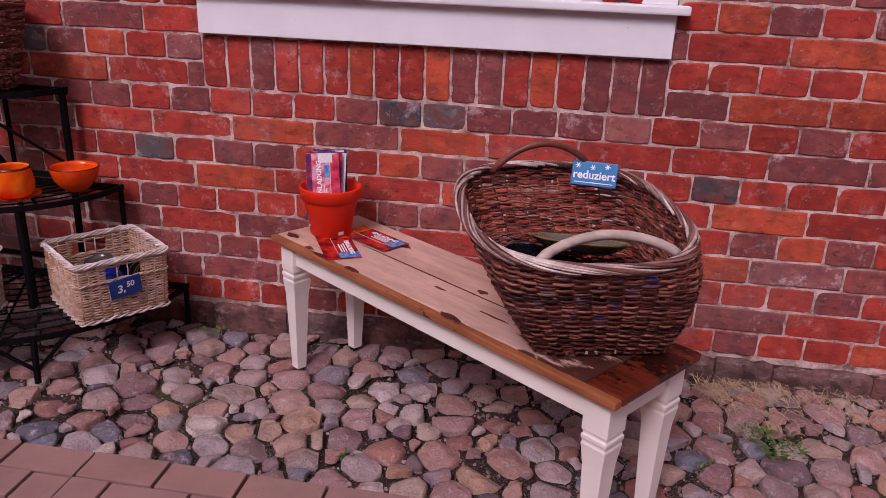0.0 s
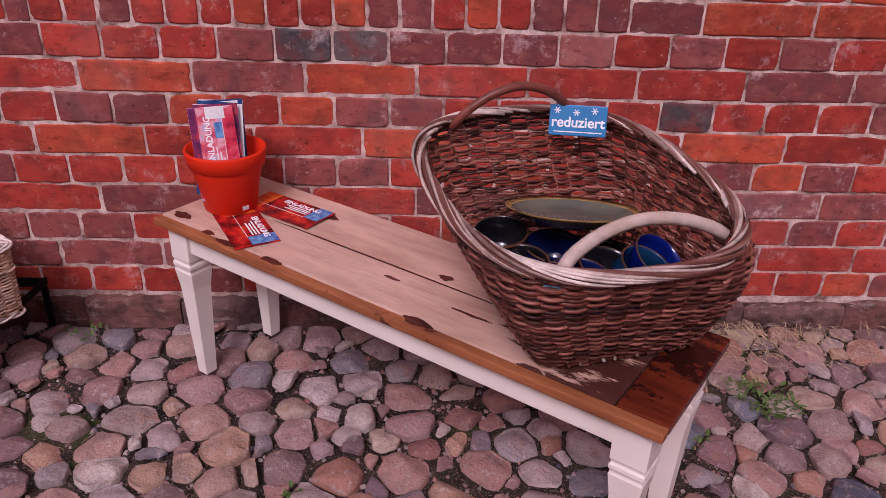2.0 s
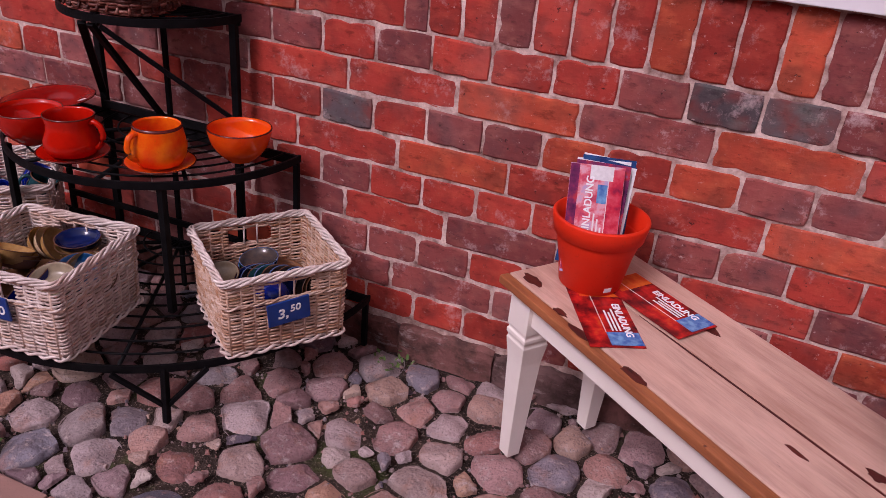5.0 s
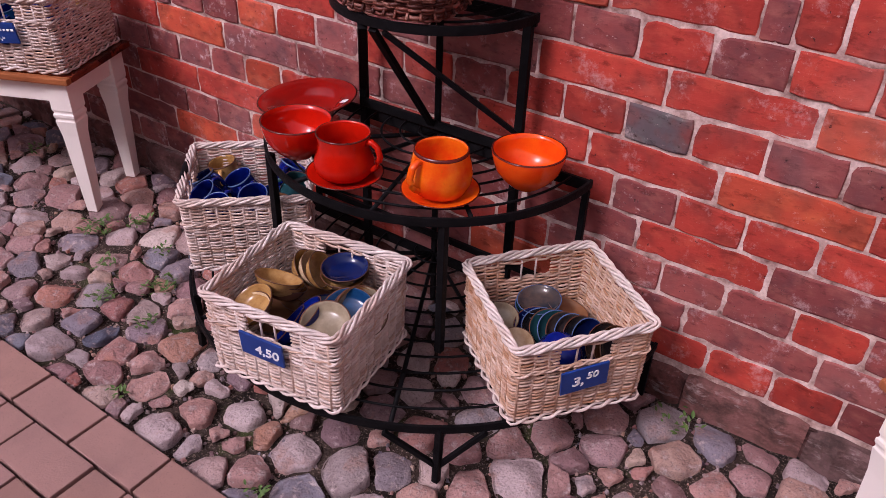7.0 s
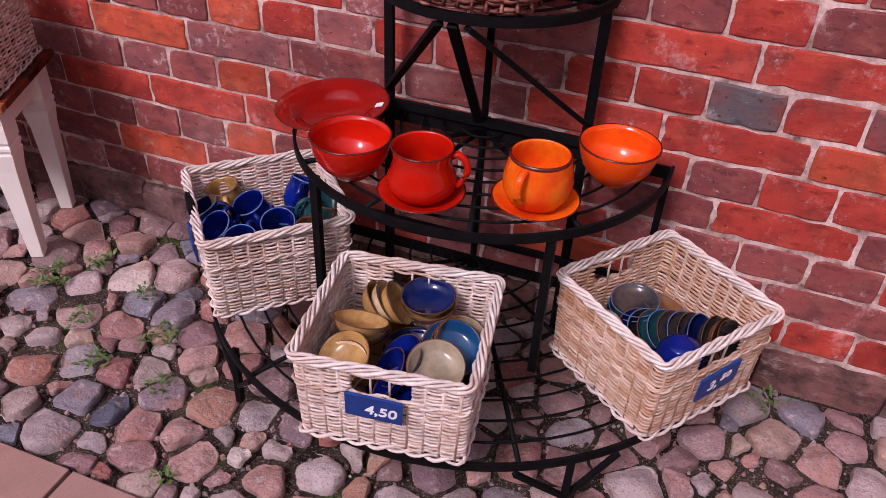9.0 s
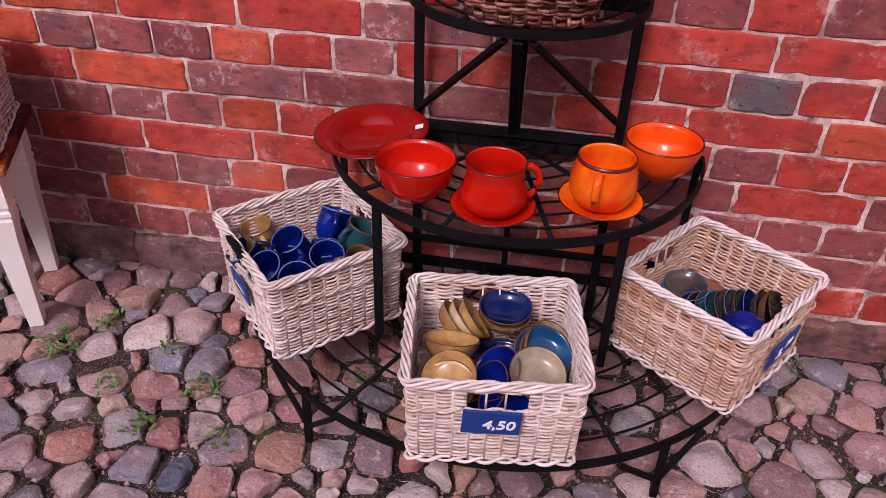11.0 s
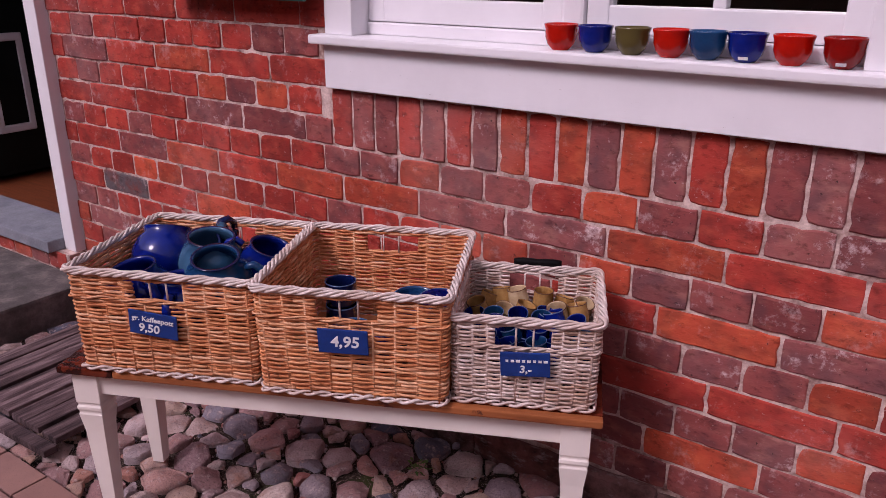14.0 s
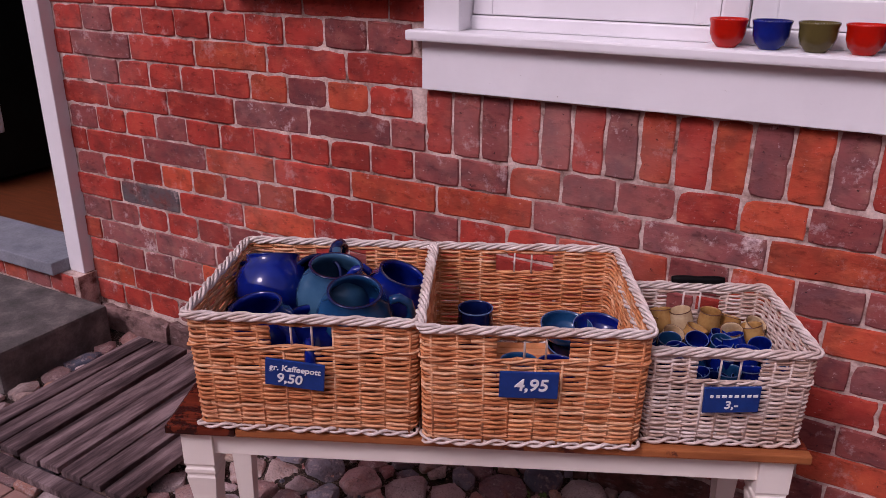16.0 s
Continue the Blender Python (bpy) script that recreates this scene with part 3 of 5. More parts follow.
def build_window(name, x0, x1):
    win = thing(name, "white painted wooden casement window with sill and apron board", "window", kind="structure")
    part("apron_board", block("apron_board", x0 + 0.003, x1 - 0.003, -0.024, 0.05, SILL_Z, 1.092, WHITE, 0.002), win)
    part("window_sill", block("window_sill", x0 - 0.03, x1 + 0.03, -0.052, 0.075, 1.092, 1.117, WHITE, 0.006), win)
    for s, (a, b) in (("l", (x0 + 0.004, x0 + 0.10)), ("r", (x1 - 0.10, x1 - 0.004))):
        part("jamb_board", block("jamb_board", a, b, -0.018, 0.20, 1.117, HEAD_Z, WHITE, 0.003), win)
    part("head_board", block("head_board", x0 + 0.10, x1 - 0.10, -0.018, 0.20, HEAD_Z - 0.09, HEAD_Z, WHITE, 0.003), win)
    mid = (x0 + x1) / 2
    part("threshold_rail", block("threshold_rail", x0 + 0.10, x1 - 0.10, 0.045, 0.13, 1.117, 1.150, WHITE, 0.005), win)
    part("mullion", block("mullion", mid - 0.028, mid + 0.028, 0.040, 0.12, 1.150, HEAD_Z - 0.09, WHITE, 0.008), win)
    for a, b in ((x0 + 0.102, mid - 0.030), (mid + 0.030, x1 - 0.102)):
        sash = part("sash", mesh_of("sash", *joined([
            box_data(a, a + 0.052, 0.052, 0.10, 1.152, HEAD_Z - 0.094, 0.004), box_data(b - 0.052, b, 0.052, 0.10, 1.152, HEAD_Z - 0.094, 0.004),
            box_data(a + 0.050, b - 0.050, 0.054, 0.10, 1.152, 1.212, 0.004), box_data(a + 0.050, b - 0.050, 0.054, 0.10, HEAD_Z - 0.15, HEAD_Z - 0.094, 0.004)]), WHITE), win)
        c = (a + b) / 2
        part("glazing_bar", block("glazing_bar", c - 0.014, c + 0.014, 0.058, 0.094, 1.210, HEAD_Z - 0.148, WHITE, 0.005), sash)
        part("glazing_bar", block("glazing_bar", a + 0.05, b - 0.05, 0.060, 0.092, 1.66, 1.688, WHITE, 0.005), sash)
        for p, q in ((a + 0.05, c - 0.013), (c + 0.013, b - 0.05)):
            for z0, z1 in ((1.21, 1.662), (1.686, HEAD_Z - 0.149)):
                pane = part("pane", block("pane", p, q, 0.076, 0.080, z0, z1, GLASS, 0), sash)
                pane.visible_shadow = False
    return win


build_window("window_1", *WINDOWS[0])
build_window("window_2", *WINDOWS[1])
# the rooms behind the openings; their dimness is put into the wall colour
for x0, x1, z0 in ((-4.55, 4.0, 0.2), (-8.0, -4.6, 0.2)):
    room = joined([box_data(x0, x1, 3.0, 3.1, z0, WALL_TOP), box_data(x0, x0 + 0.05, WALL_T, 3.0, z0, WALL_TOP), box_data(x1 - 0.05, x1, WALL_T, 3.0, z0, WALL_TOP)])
    tagged(new("wall_room", mesh_of("wall_room", *room, ROOM_SHADE)), "plain room walls behind the opening, indoor shade put into their colour", "wall", kind="structure")
    tagged(new("floor", mesh_of("floor", *box_data(x0, x1, 0.11, 3.0, z0 - 0.05, z0 + 0.02), FLOORBOARD)), "orange brown wooden floorboards", "floor", kind="structure")
# invented slab, out of view: keeps sky light off the rooms and wall top
tagged(new("ceiling", mesh_of("ceiling", *box_data(-9.0, 6.0, -0.35, 3.1, WALL_TOP, WALL_TOP + 0.12), PLASTER)), "added unseen ceiling and eaves slab closing the rooms from the sky", "ceiling", kind="structure")


# ---- benches ----
def build_bench(m, label, edge, top, end_board, L=1.225, D=0.325):
    """A low bench: origin at its near left corner on the ground, x along, y across."""
    bench = thing("bench", label, "bench", m, "benches by the wall")
    H, T = 0.432, 0.018
    half = D / 2
    def plank(name, x0, x1, y0, y1, mat, lab=""):
        v, f = box_data(x0, x1, y0, y1, H - T, H, 0.004)
        return part(name, mesh_of(name, v, f, mat), bench, label=lab)
    plank("plank", 0.0, L - 0.090, 0.0245, half - 0.001, top)
    plank("plank", 0.0, L - 0.090, half + 0.001, D, top)
    dark_end = 0.14 if edge is BOARD_EDGE else 0.0
    if dark_end:
        plank("edge_strip", 0.0, dark_end - 0.001, 0.0, 0.0225, BOARD_VARNISH, "dark red varnished front edge")
    plank("edge_strip", dark_end, L, 0.0, 0.0225, edge, "orange brown varnished front edge")
    plank("end_plank", L - 0.088, L, 0.0245, D, end_board, "dark red varnished end board")
    inset, leg = 0.022, 0.060
    z1 = H - T
    part("apron", block("apron", inset + leg, L - inset - leg, inset + 0.008, inset + 0.028, z1 - 0.062, z1, CREAM, 0.002), bench)
    part("apron", block("apron", inset + leg, L - inset - leg, D - inset - 0.028, D - inset - 0.008, z1 - 0.062, z1, CREAM, 0.002), bench)
    for x in (inset + 0.008, L - inset - 0.028):
        part("apron", block("apron", x, x + 0.02, inset + leg, D - inset - leg, z1 - 0.062, z1, CREAM, 0.002), bench)
    for cx in (inset + leg / 2, L - inset - leg / 2):
        for cy in (inset + leg / 2, D - inset - leg / 2):
            rings = [(0.0, 0.0155), (0.25, 0.0245), (z1 - 0.118, 0.030), (z1 - 0.114, 0.0285), (z1 - 0.110, 0.0285), (z1 - 0.104, 0.031), (z1 - 0.097, 0.031), (z1 - 0.093, 0.0285), (z1 - 0.089, 0.0285), (z1 - 0.084, 0.031), (z1, 0.031)]
            v = [(cx + sx * r, cy + sy * r, z) for z, r in rings for sx, sy in ((-1, -1), (1, -1), (1, 1), (-1, 1))]
            f = [(4 * k + i, 4 * k + (i + 1) % 4, 4 * k + 4 + (i + 1) % 4, 4 * k + 4 + i) for k in range(len(rings) - 1) for i in range(4)] + [(3, 2, 1, 0)]
            part("leg", mesh_of("leg", v, f, CREAM), bench, label="cream tapered leg with turned grooves")
    return bench


bench_by_wall = build_bench(pose(-0.324, -0.263, 0, 0, 0, -37.1), "cream painted low bench with bleached plank top beside the wall", BOARD_EDGE_OLD, BOARD, BOARD_VARNISH, 1.210, 0.322)
build_bench(pose(-3.41, -0.838, 0, 0, 0, 24.4), "cream painted low bench with varnished brown top carrying baskets", BOARD_EDGE, BOARD_VARNISH, BOARD_VARNISH)

STAIN = board_material("varnish_rest", (0.10, 0.018, 0.012), (0.050, 0.010, 0.008), (0.03, 0.006, 0.005), 0.6)
stain_rnd = random.Random(9)
for sx, sy, a0, b0 in ((0.045, 0.05, 0.030, 0.014), (0.055, 0.205, 0.022, 0.013), (0.23, 0.018, 0.030, 0.010), (0.36, 0.022, 0.034, 0.011), (0.30, 0.250, 0.036, 0.014), (0.685, 0.185, 0.017, 0.011), (0.735, 0.022, 0.034, 0.012), (0.16, 0.028, 0.02, 0.008), (0.52, 0.160, 0.30, 0.0024), (0.60, 0.118, 0.02, 0.005), (0.80, 0.10, 0.05, 0.004)):
    ring = [(a0 * math.cos(k * 0.45) * stain_rnd.uniform(0.65, 1.2), b0 * math.sin(k * 0.45) * stain_rnd.uniform(0.65, 1.2)) for k in range(14)]
    v = [(sx + x, sy + y, z) for z in (0.4315, 0.4327) for x, y in ring]
    f = [(k, (k + 1) % 14, 14 + (k + 1) % 14, 14 + k) for k in range(14)] + [tuple(range(14, 28))]
    part("varnish_patch", mesh_of("varnish_patch", v, f, STAIN), bench_by_wall, label="dark red rest of old varnish")

# ---- door, step and wooden mat ----
door = thing("door_1", "open dark house door with white panel mouldings", "door", pose(-5.945, 0.165, 0.245, 0, 0, 92), kind="structure")
part("leaf", block("leaf", 0.0, 1.0, -0.022, 0.022, 0.0, 2.08, DARK_DOOR, 0.003), door)
for z0, z1 in ((0.22, 0.72), (0.95, 1.30), (1.45, 1.95)):
    for x0 in (0.15, 0.62):
        x1 = x0 + 0.20
        part("panel_moulding", mesh_of("panel_moulding", *joined([box_data(x0, x1, -0.036, -0.022, z0, z0 + 0.040, 0.010), box_data(x0, x1, -0.036, -0.022, z1 - 0.040, z1, 0.010),
             box_data(x0, x0 + 0.032, -0.035, -0.022, z0 + 0.03, z1 - 0.03, 0.004), box_data(x1 - 0.032, x1, -0.035, -0.022, z0 + 0.03, z1 - 0.03, 0.004)]), WHITE), door, label="white raised panel moulding")
tagged(new("door_frame", mesh_of("door_frame", *joined([box_data(DOOR_R - 0.066, DOOR_R + 0.012, -0.045, 0.16, 0.186, DOOR_TOP, 0.004), box_data(DOOR_L - 0.012, DOOR_L + 0.085, -0.045, 0.16, 0.235, DOOR_TOP, 0.004),
     box_data(DOOR_L + 0.085, DOOR_R - 0.066, -0.045, 0.16, DOOR_TOP - 0.09, DOOR_TOP, 0.004)]), WHITE)), "white painted wooden door frame", "door frame", kind="structure")
tagged(new("threshold", mesh_of("threshold", *box_data(DOOR_L - 0.05, DOOR_R - 0.068, -0.115, 0.13, 0.185, 0.235, 0.006), SLATE)), "worn grey stone threshold under the door", "threshold", kind="structure")
riser = tagged(new("riser", mesh_of("riser", *box_data(DOOR_L - 0.05, DOOR_R + 0.02, -0.08, 0.12, -0.05, 0.185, 0.0), MORTAR)), "low brick riser under the stone threshold", "riser", kind="structure")
for k in range(9):
    part("brick", BRICK_DATA["h", k % 5, "rporp"[k % 5]], riser, pose(DOOR_R - 0.07 - k * 0.137, -0.084, 0.148))
tagged(new("doorstep", mesh_of("doorstep", *box_data(-6.35, -4.55, -0.505, -0.09, -0.05, 0.115, 0.012), STEP_STONE)), "mossy grey stone slab doorstep", "step", kind="structure")

mat_ob = thing("slatted_mat", "weathered grey wooden slatted mat lying before the step", "mat", pose(-4.38, -0.735, 0.0, 0, 0, 2))
for k in range(8):
    w = 0.068
    part("slat", block("slat", 0.012 + k * 0.079, 0.012 + k * 0.079 + w, 0.0, 0.63, 0.022, 0.042, GREY_WOOD, 0.003), mat_ob, pose(0, 0, 0.001 * (k % 3), 0, 0.8 * (k % 2) - 0.4, 0.3 * (k % 3) - 0.3))
for y in (-0.042, 0.30, 0.575):
    part("batten", block("batten", 0.005, 0.64, y, y + 0.04, 0.0, 0.0215, GREY_WOOD, 0.002), mat_ob)

# ---- shutter ----
shutter = thing("window_shutter", "dark green wooden window shutter folded against the wall", "shutter", pose(-3.905, -0.046, 1.202))
part("shutter_board", block("shutter_board", 0, 0.585, -0.016, 0.016, 0.02, 1.08, SHUTTER, 0.004), shutter)
for a, b, c, d in ((-0.004, 0.589, 0.0, 0.085), (-0.004, 0.589, 1.0, 1.085), (0.0, 0.075, 0.086, 0.999), (0.51, 0.585, 0.086, 0.999)):
    part("shutter_rail", block("shutter_rail", a, b, -0.029, -0.0165, c, d, SHUTTER, 0.005), shutter)
for z in (0.15, 0.95):
    part("hinge", block("hinge", 0.40, 0.60, -0.033, -0.0295, z, z + 0.03, SHUTTER, 0.001), shutter)

# ---- materials of the wares ----
def wicker(name, stops, rough=0.6):
    m = Nodes(name, rough, spec=0.35)
    tone = m.ramp(m.chance(), stops)
    f = m.noise(34, 5, 0.6)
    c = m.mix(m.ramp(f, [(0.35, 0.0), (0.75, 0.55)]), tone, tuple(v * 0.5 for v in stops[0][1]))
    c = m.mix(m.ramp(m.noise(120, 3), [(0.55, 0.0), (0.8, 0.3)]), c, tuple(min(1, v * 1.3) for v in stops[1][1]))
    stain = m.noise(7.5, 5, 0.65)
    c = m.mix(m.ramp(stain, [(0.50, 0.0), (0.68, 0.55)]), c, tuple(v * k for v, k in zip(stops[0][1], (0.80, 0.62, 0.50))))
    m.colour(c)
    m.bump(m.noise(300, 3), 0.3, 0.001)
    return m.mat


WICKER_PALE = wicker("bleached_wicker", [(0.0, (0.48, 0.33, 0.26)), (0.35, (0.68, 0.54, 0.475)), (0.7, (0.77, 0.66, 0.61)), (1.0, (0.60, 0.40, 0.29))])
WICKER_WARM = wicker("half_bleached_wicker", [(0.0, (0.42, 0.20, 0.10)), (0.35, (0.62, 0.42, 0.31)), (0.7, (0.72, 0.55, 0.46)), (1.0, (0.54, 0.29, 0.16))])
WICKER_PALE_RIM = wicker("bleached_wicker_rim", [(0.0, (0.62, 0.49, 0.44)), (0.5, (0.79, 0.69, 0.64)), (1.0, (0.70, 0.57, 0.52))])
WICKER_TAN = wicker("tan_wicker", [(0.0, (0.50, 0.160, 0.055)), (0.4, (0.73, 0.31, 0.125)), (0.7, (0.85, 0.51, 0.30)), (1.0, (0.60, 0.205, 0.072))])
WICKER_DARK = wicker("dark_willow", [(0.0, (0.034, 0.008, 0.006)), (0.35, (0.19, 0.045, 0.030)), (0.7, (0.42, 0.15, 0.105)), (1.0, (0.085, 0.018, 0.012))], 0.42)
WICKER_DARK_RIM = wicker("dark_willow_rim", [(0.0, (0.10, 0.030, 0.022)), (0.30, (0.22, 0.080, 0.058)), (0.42, (0.80, 0.65, 0.57)), (0.55, (0.13, 0.044, 0.032)), (0.72, (0.30, 0.13, 0.10)), (0.85, (0.84, 0.70, 0.63)), (1.0, (0.72, 0.55, 0.47))], 0.42)
WICKER_BARK = wicker("red_bark_willow", [(0.0, (0.040, 0.008, 0.005)), (0.4, (0.14, 0.034, 0.021)), (0.75, (0.27, 0.085, 0.055)), (1.0, (0.40, 0.19, 0.14))], 0.5)
PEELED = wicker("peeled_willow_handle", [(0.0, (0.50, 0.35, 0.28)), (1.0, (0.60, 0.47, 0.41))], 0.45)


def glaze(name, base, other, rough=0.07, amount=0.6, scale=14, spec=0.34):
    m = Nodes(name, rough, spec=spec)
    c = m.mix(m.ramp(m.noise(scale, 5, 0.6), [(0.38, 0.0), (0.68, amount)]), base, other)
    c = m.mix(m.ramp(m.noise(160, 3), [(0.6, 0.0), (0.8, 0.3)]), c, tuple(v * 0.4 for v in other))
    m.colour(c)
    m.bump(m.noise(26, 2), 0.08, 0.002)
    return m.mat


G = {
    "red": glaze("red_glaze", (0.25, 0.005, 0.002), (0.15, 0.003, 0.002), 0.06),
    "orange": glaze("orange_glaze", (0.70, 0.042, 0.001), (0.80, 0.12, 0.002), 0.07, 0.7, 13),
    "amber": glaze("mottled_amber_glaze", (0.72, 0.050, 0.001), (0.86, 0.25, 0.003), 0.07, 0.62, 17),
    "scarlet": glaze("scarlet_glaze", (0.52, 0.011, 0.001), (0.33, 0.005, 0.001), 0.06),
    "cobalt": glaze("cobalt_glaze", (0.002, 0.006, 0.095), (0.004, 0.022, 0.26)),
    "navy": glaze("navy_glaze", (0.003, 0.006, 0.040), (0.006, 0.018, 0.11)),
    "petrol": glaze("petrol_glaze", (0.005, 0.034, 0.105), (0.012, 0.085, 0.20)),
    "teal": glaze("dark_teal_glaze", (0.010, 0.045, 0.055), (0.020, 0.080, 0.090)),
    "ochre": glaze("ochre_glaze", (0.44, 0.25, 0.085), (0.20, 0.085, 0.022), 0.2, 0.8, 30),
    "cream": glaze("cream_glaze", (0.62, 0.48, 0.30), (0.36, 0.20, 0.085), 0.2, 0.7, 30),
    "grey": glaze("grey_stone_glaze", (0.22, 0.17, 0.11), (0.38, 0.31, 0.21), 0.2, 0.85, 24),
    "black": glaze("black_glaze", (0.006, 0.006, 0.009), (0.020, 0.018, 0.020), 0.12),
    "slate": glaze("slate_glaze", (0.020, 0.026, 0.036), (0.12, 0.075, 0.050), 0.12, 0.8, 20),
    "brown": glaze("brown_glaze", (0.15, 0.065, 0.03), (0.25, 0.11, 0.05), 0.2),
    "sky": glaze("pale_blue_glaze", (0.10, 0.22, 0.33), (0.20, 0.30, 0.36), 0.15),
    "plate_grey": glaze("grey_green_glaze", (0.10, 0.10, 0.085), (0.19, 0.17, 0.12), 0.2, 0.8, 9),
    "steel": glaze("steel_blue_glaze", (0.022, 0.075, 0.150), (0.055, 0.14, 0.23)),
    "olive": glaze("olive_glaze", (0.095, 0.075, 0.022), (0.05, 0.035, 0.012), 0.12),
}
LIP = glaze("bare_brown_lip", (0.12, 0.045, 0.020), (0.06, 0.02, 0.010), 0.35)
LIP_RED = glaze("dark_red_lip", (0.10, 0.010, 0.006), (0.05, 0.006, 0.004), 0.25)
LIP_BLUE = glaze("pale_blue_lip", (0.07, 0.13, 0.28), (0.10, 0.12, 0.18), 0.2)
TERRACOTTA = glaze("orange_red_pot_lacquer", (0.74, 0.030, 0.003), (0.64, 0.020, 0.002), 0.55, 0.6, 9, 0.25)
IRON = speckled("black_wrought_iron", [(0.3, (0.004, 0.004, 0.0045)), (0.7, (0.010, 0.009, 0.010))], 30, 0.5, 0.5, 0.002, 240, 0.05)
TAG_BLUE = speckled("blue_price_tag", [(0.3, (0.004, 0.035, 0.20)), (0.7, (0.006, 0.050, 0.26))], 25, 0.45, 0.2, 0.001, 200)
SIGN_BLUE = speckled("bright_blue_sign", [(0.3, (0.010, 0.17, 0.40)), (0.7, (0.014, 0.21, 0.47))], 25, 0.4, 0.2, 0.001, 200)
CHALK = Nodes("white_chalk_pen", 0.8)
CHALK.colour((0.80, 0.80, 0.82))
CHALK = CHALK.mat
PAPER = speckled("white_paper_edge", [(0.3, (0.70, 0.69, 0.70)), (0.7, (0.80, 0.79, 0.80))], 40, 0.6, 0.1, 0.001)


def writing(text, size, parent, m, mat=CHALK, shear=0.0, label=""):
    """Raised writing in the built-in font, facing -y before m."""
    cu = bpy.data.curves.new("writing", "FONT")
    cu.body, cu.size, cu.align_x, cu.align_y, cu.extrude, cu.shear, cu.offset = text, size, "CENTER", "CENTER", 0.0004, shear, size * 0.020
    tmp = bpy.data.objects.new("writing", cu)
    me = bpy.data.meshes.new_from_object(tmp)
    bpy.data.objects.remove(tmp)
    me.materials.clear()
    me.materials.append(mat)
    return part("writing", me, parent, m @ pose(0, 0, 0, 90), label)


# ---- wicker baskets ----
def rounded_ring(w, d, r, step, power=None):
    """Points of a rounded rectangle (or of a superellipse), evenly spaced."""
    if power is None:
        pts = []
        for cx, cy, a0 in ((w / 2 - r, -d / 2 + r, -90), (w / 2 - r, d / 2 - r, 0), (-w / 2 + r, d / 2 - r, 90), (-w / 2 + r, -d / 2 + r, 180)):
            pts += [(cx + r * math.cos(radians(a0 + k * 22.5)), cy + r * math.sin(radians(a0 + k * 22.5))) for k in range(5)]
    else:
        pts = []
        for k in range(160):
            a = 2 * math.pi * k / 160
            c, s = math.cos(a), math.sin(a)
            pts.append((w / 2 * math.copysign(abs(c) ** (2 / power), c), d / 2 * math.copysign(abs(s) ** (2 / power), s)))
    p = np.array(pts + pts[:1])
    seg = np.hypot(*np.diff(p, axis=0).T)
    run = np.concatenate([[0], np.cumsum(seg)])
    n = 2 * max(4, round(run[-1] / step / 2))
    at = np.linspace(0, run[-1], n, endpoint=False)
    return np.stack([np.interp(at, run, p[:, 0]), np.interp(at, run, p[:, 1])], 1)


def outward(ring):
    t = np.roll(ring, -1, 0) - np.roll(ring, 1, 0)
    nrm = np.stack([t[:, 1], -t[:, 0]], 1)
    return nrm / np.linalg.norm(nrm, axis=1)[:, None]


def braid(ring, z, radius, strands, turn, lift=None):
    """A rope border of twisted willow round a ring."""
    nrm = outward(ring)
    run = np.concatenate([[0], np.cumsum(np.hypot(*np.diff(ring, axis=0).T))])
    turns = max(1, round((run[-1] + 0.01) / turn))
    out = []
    for s in range(strands):
        a = 2 * math.pi * (turns * np.arange(len(ring)) / len(ring) + s / strands)
        zz = z if lift is None else z + lift
        w = 1 + 0.18 * np.sin(a * 0.37 + s * 2.1)
        pts = np.column_stack([ring + nrm * (np.cos(a) * radius * 0.95 * w)[:, None], zz + np.sin(a) * radius * 0.8 * w])
        out.append(tube(pts, radius * (0.62 if strands < 4 else 0.44) * w, 6, True))
    return joined(out)


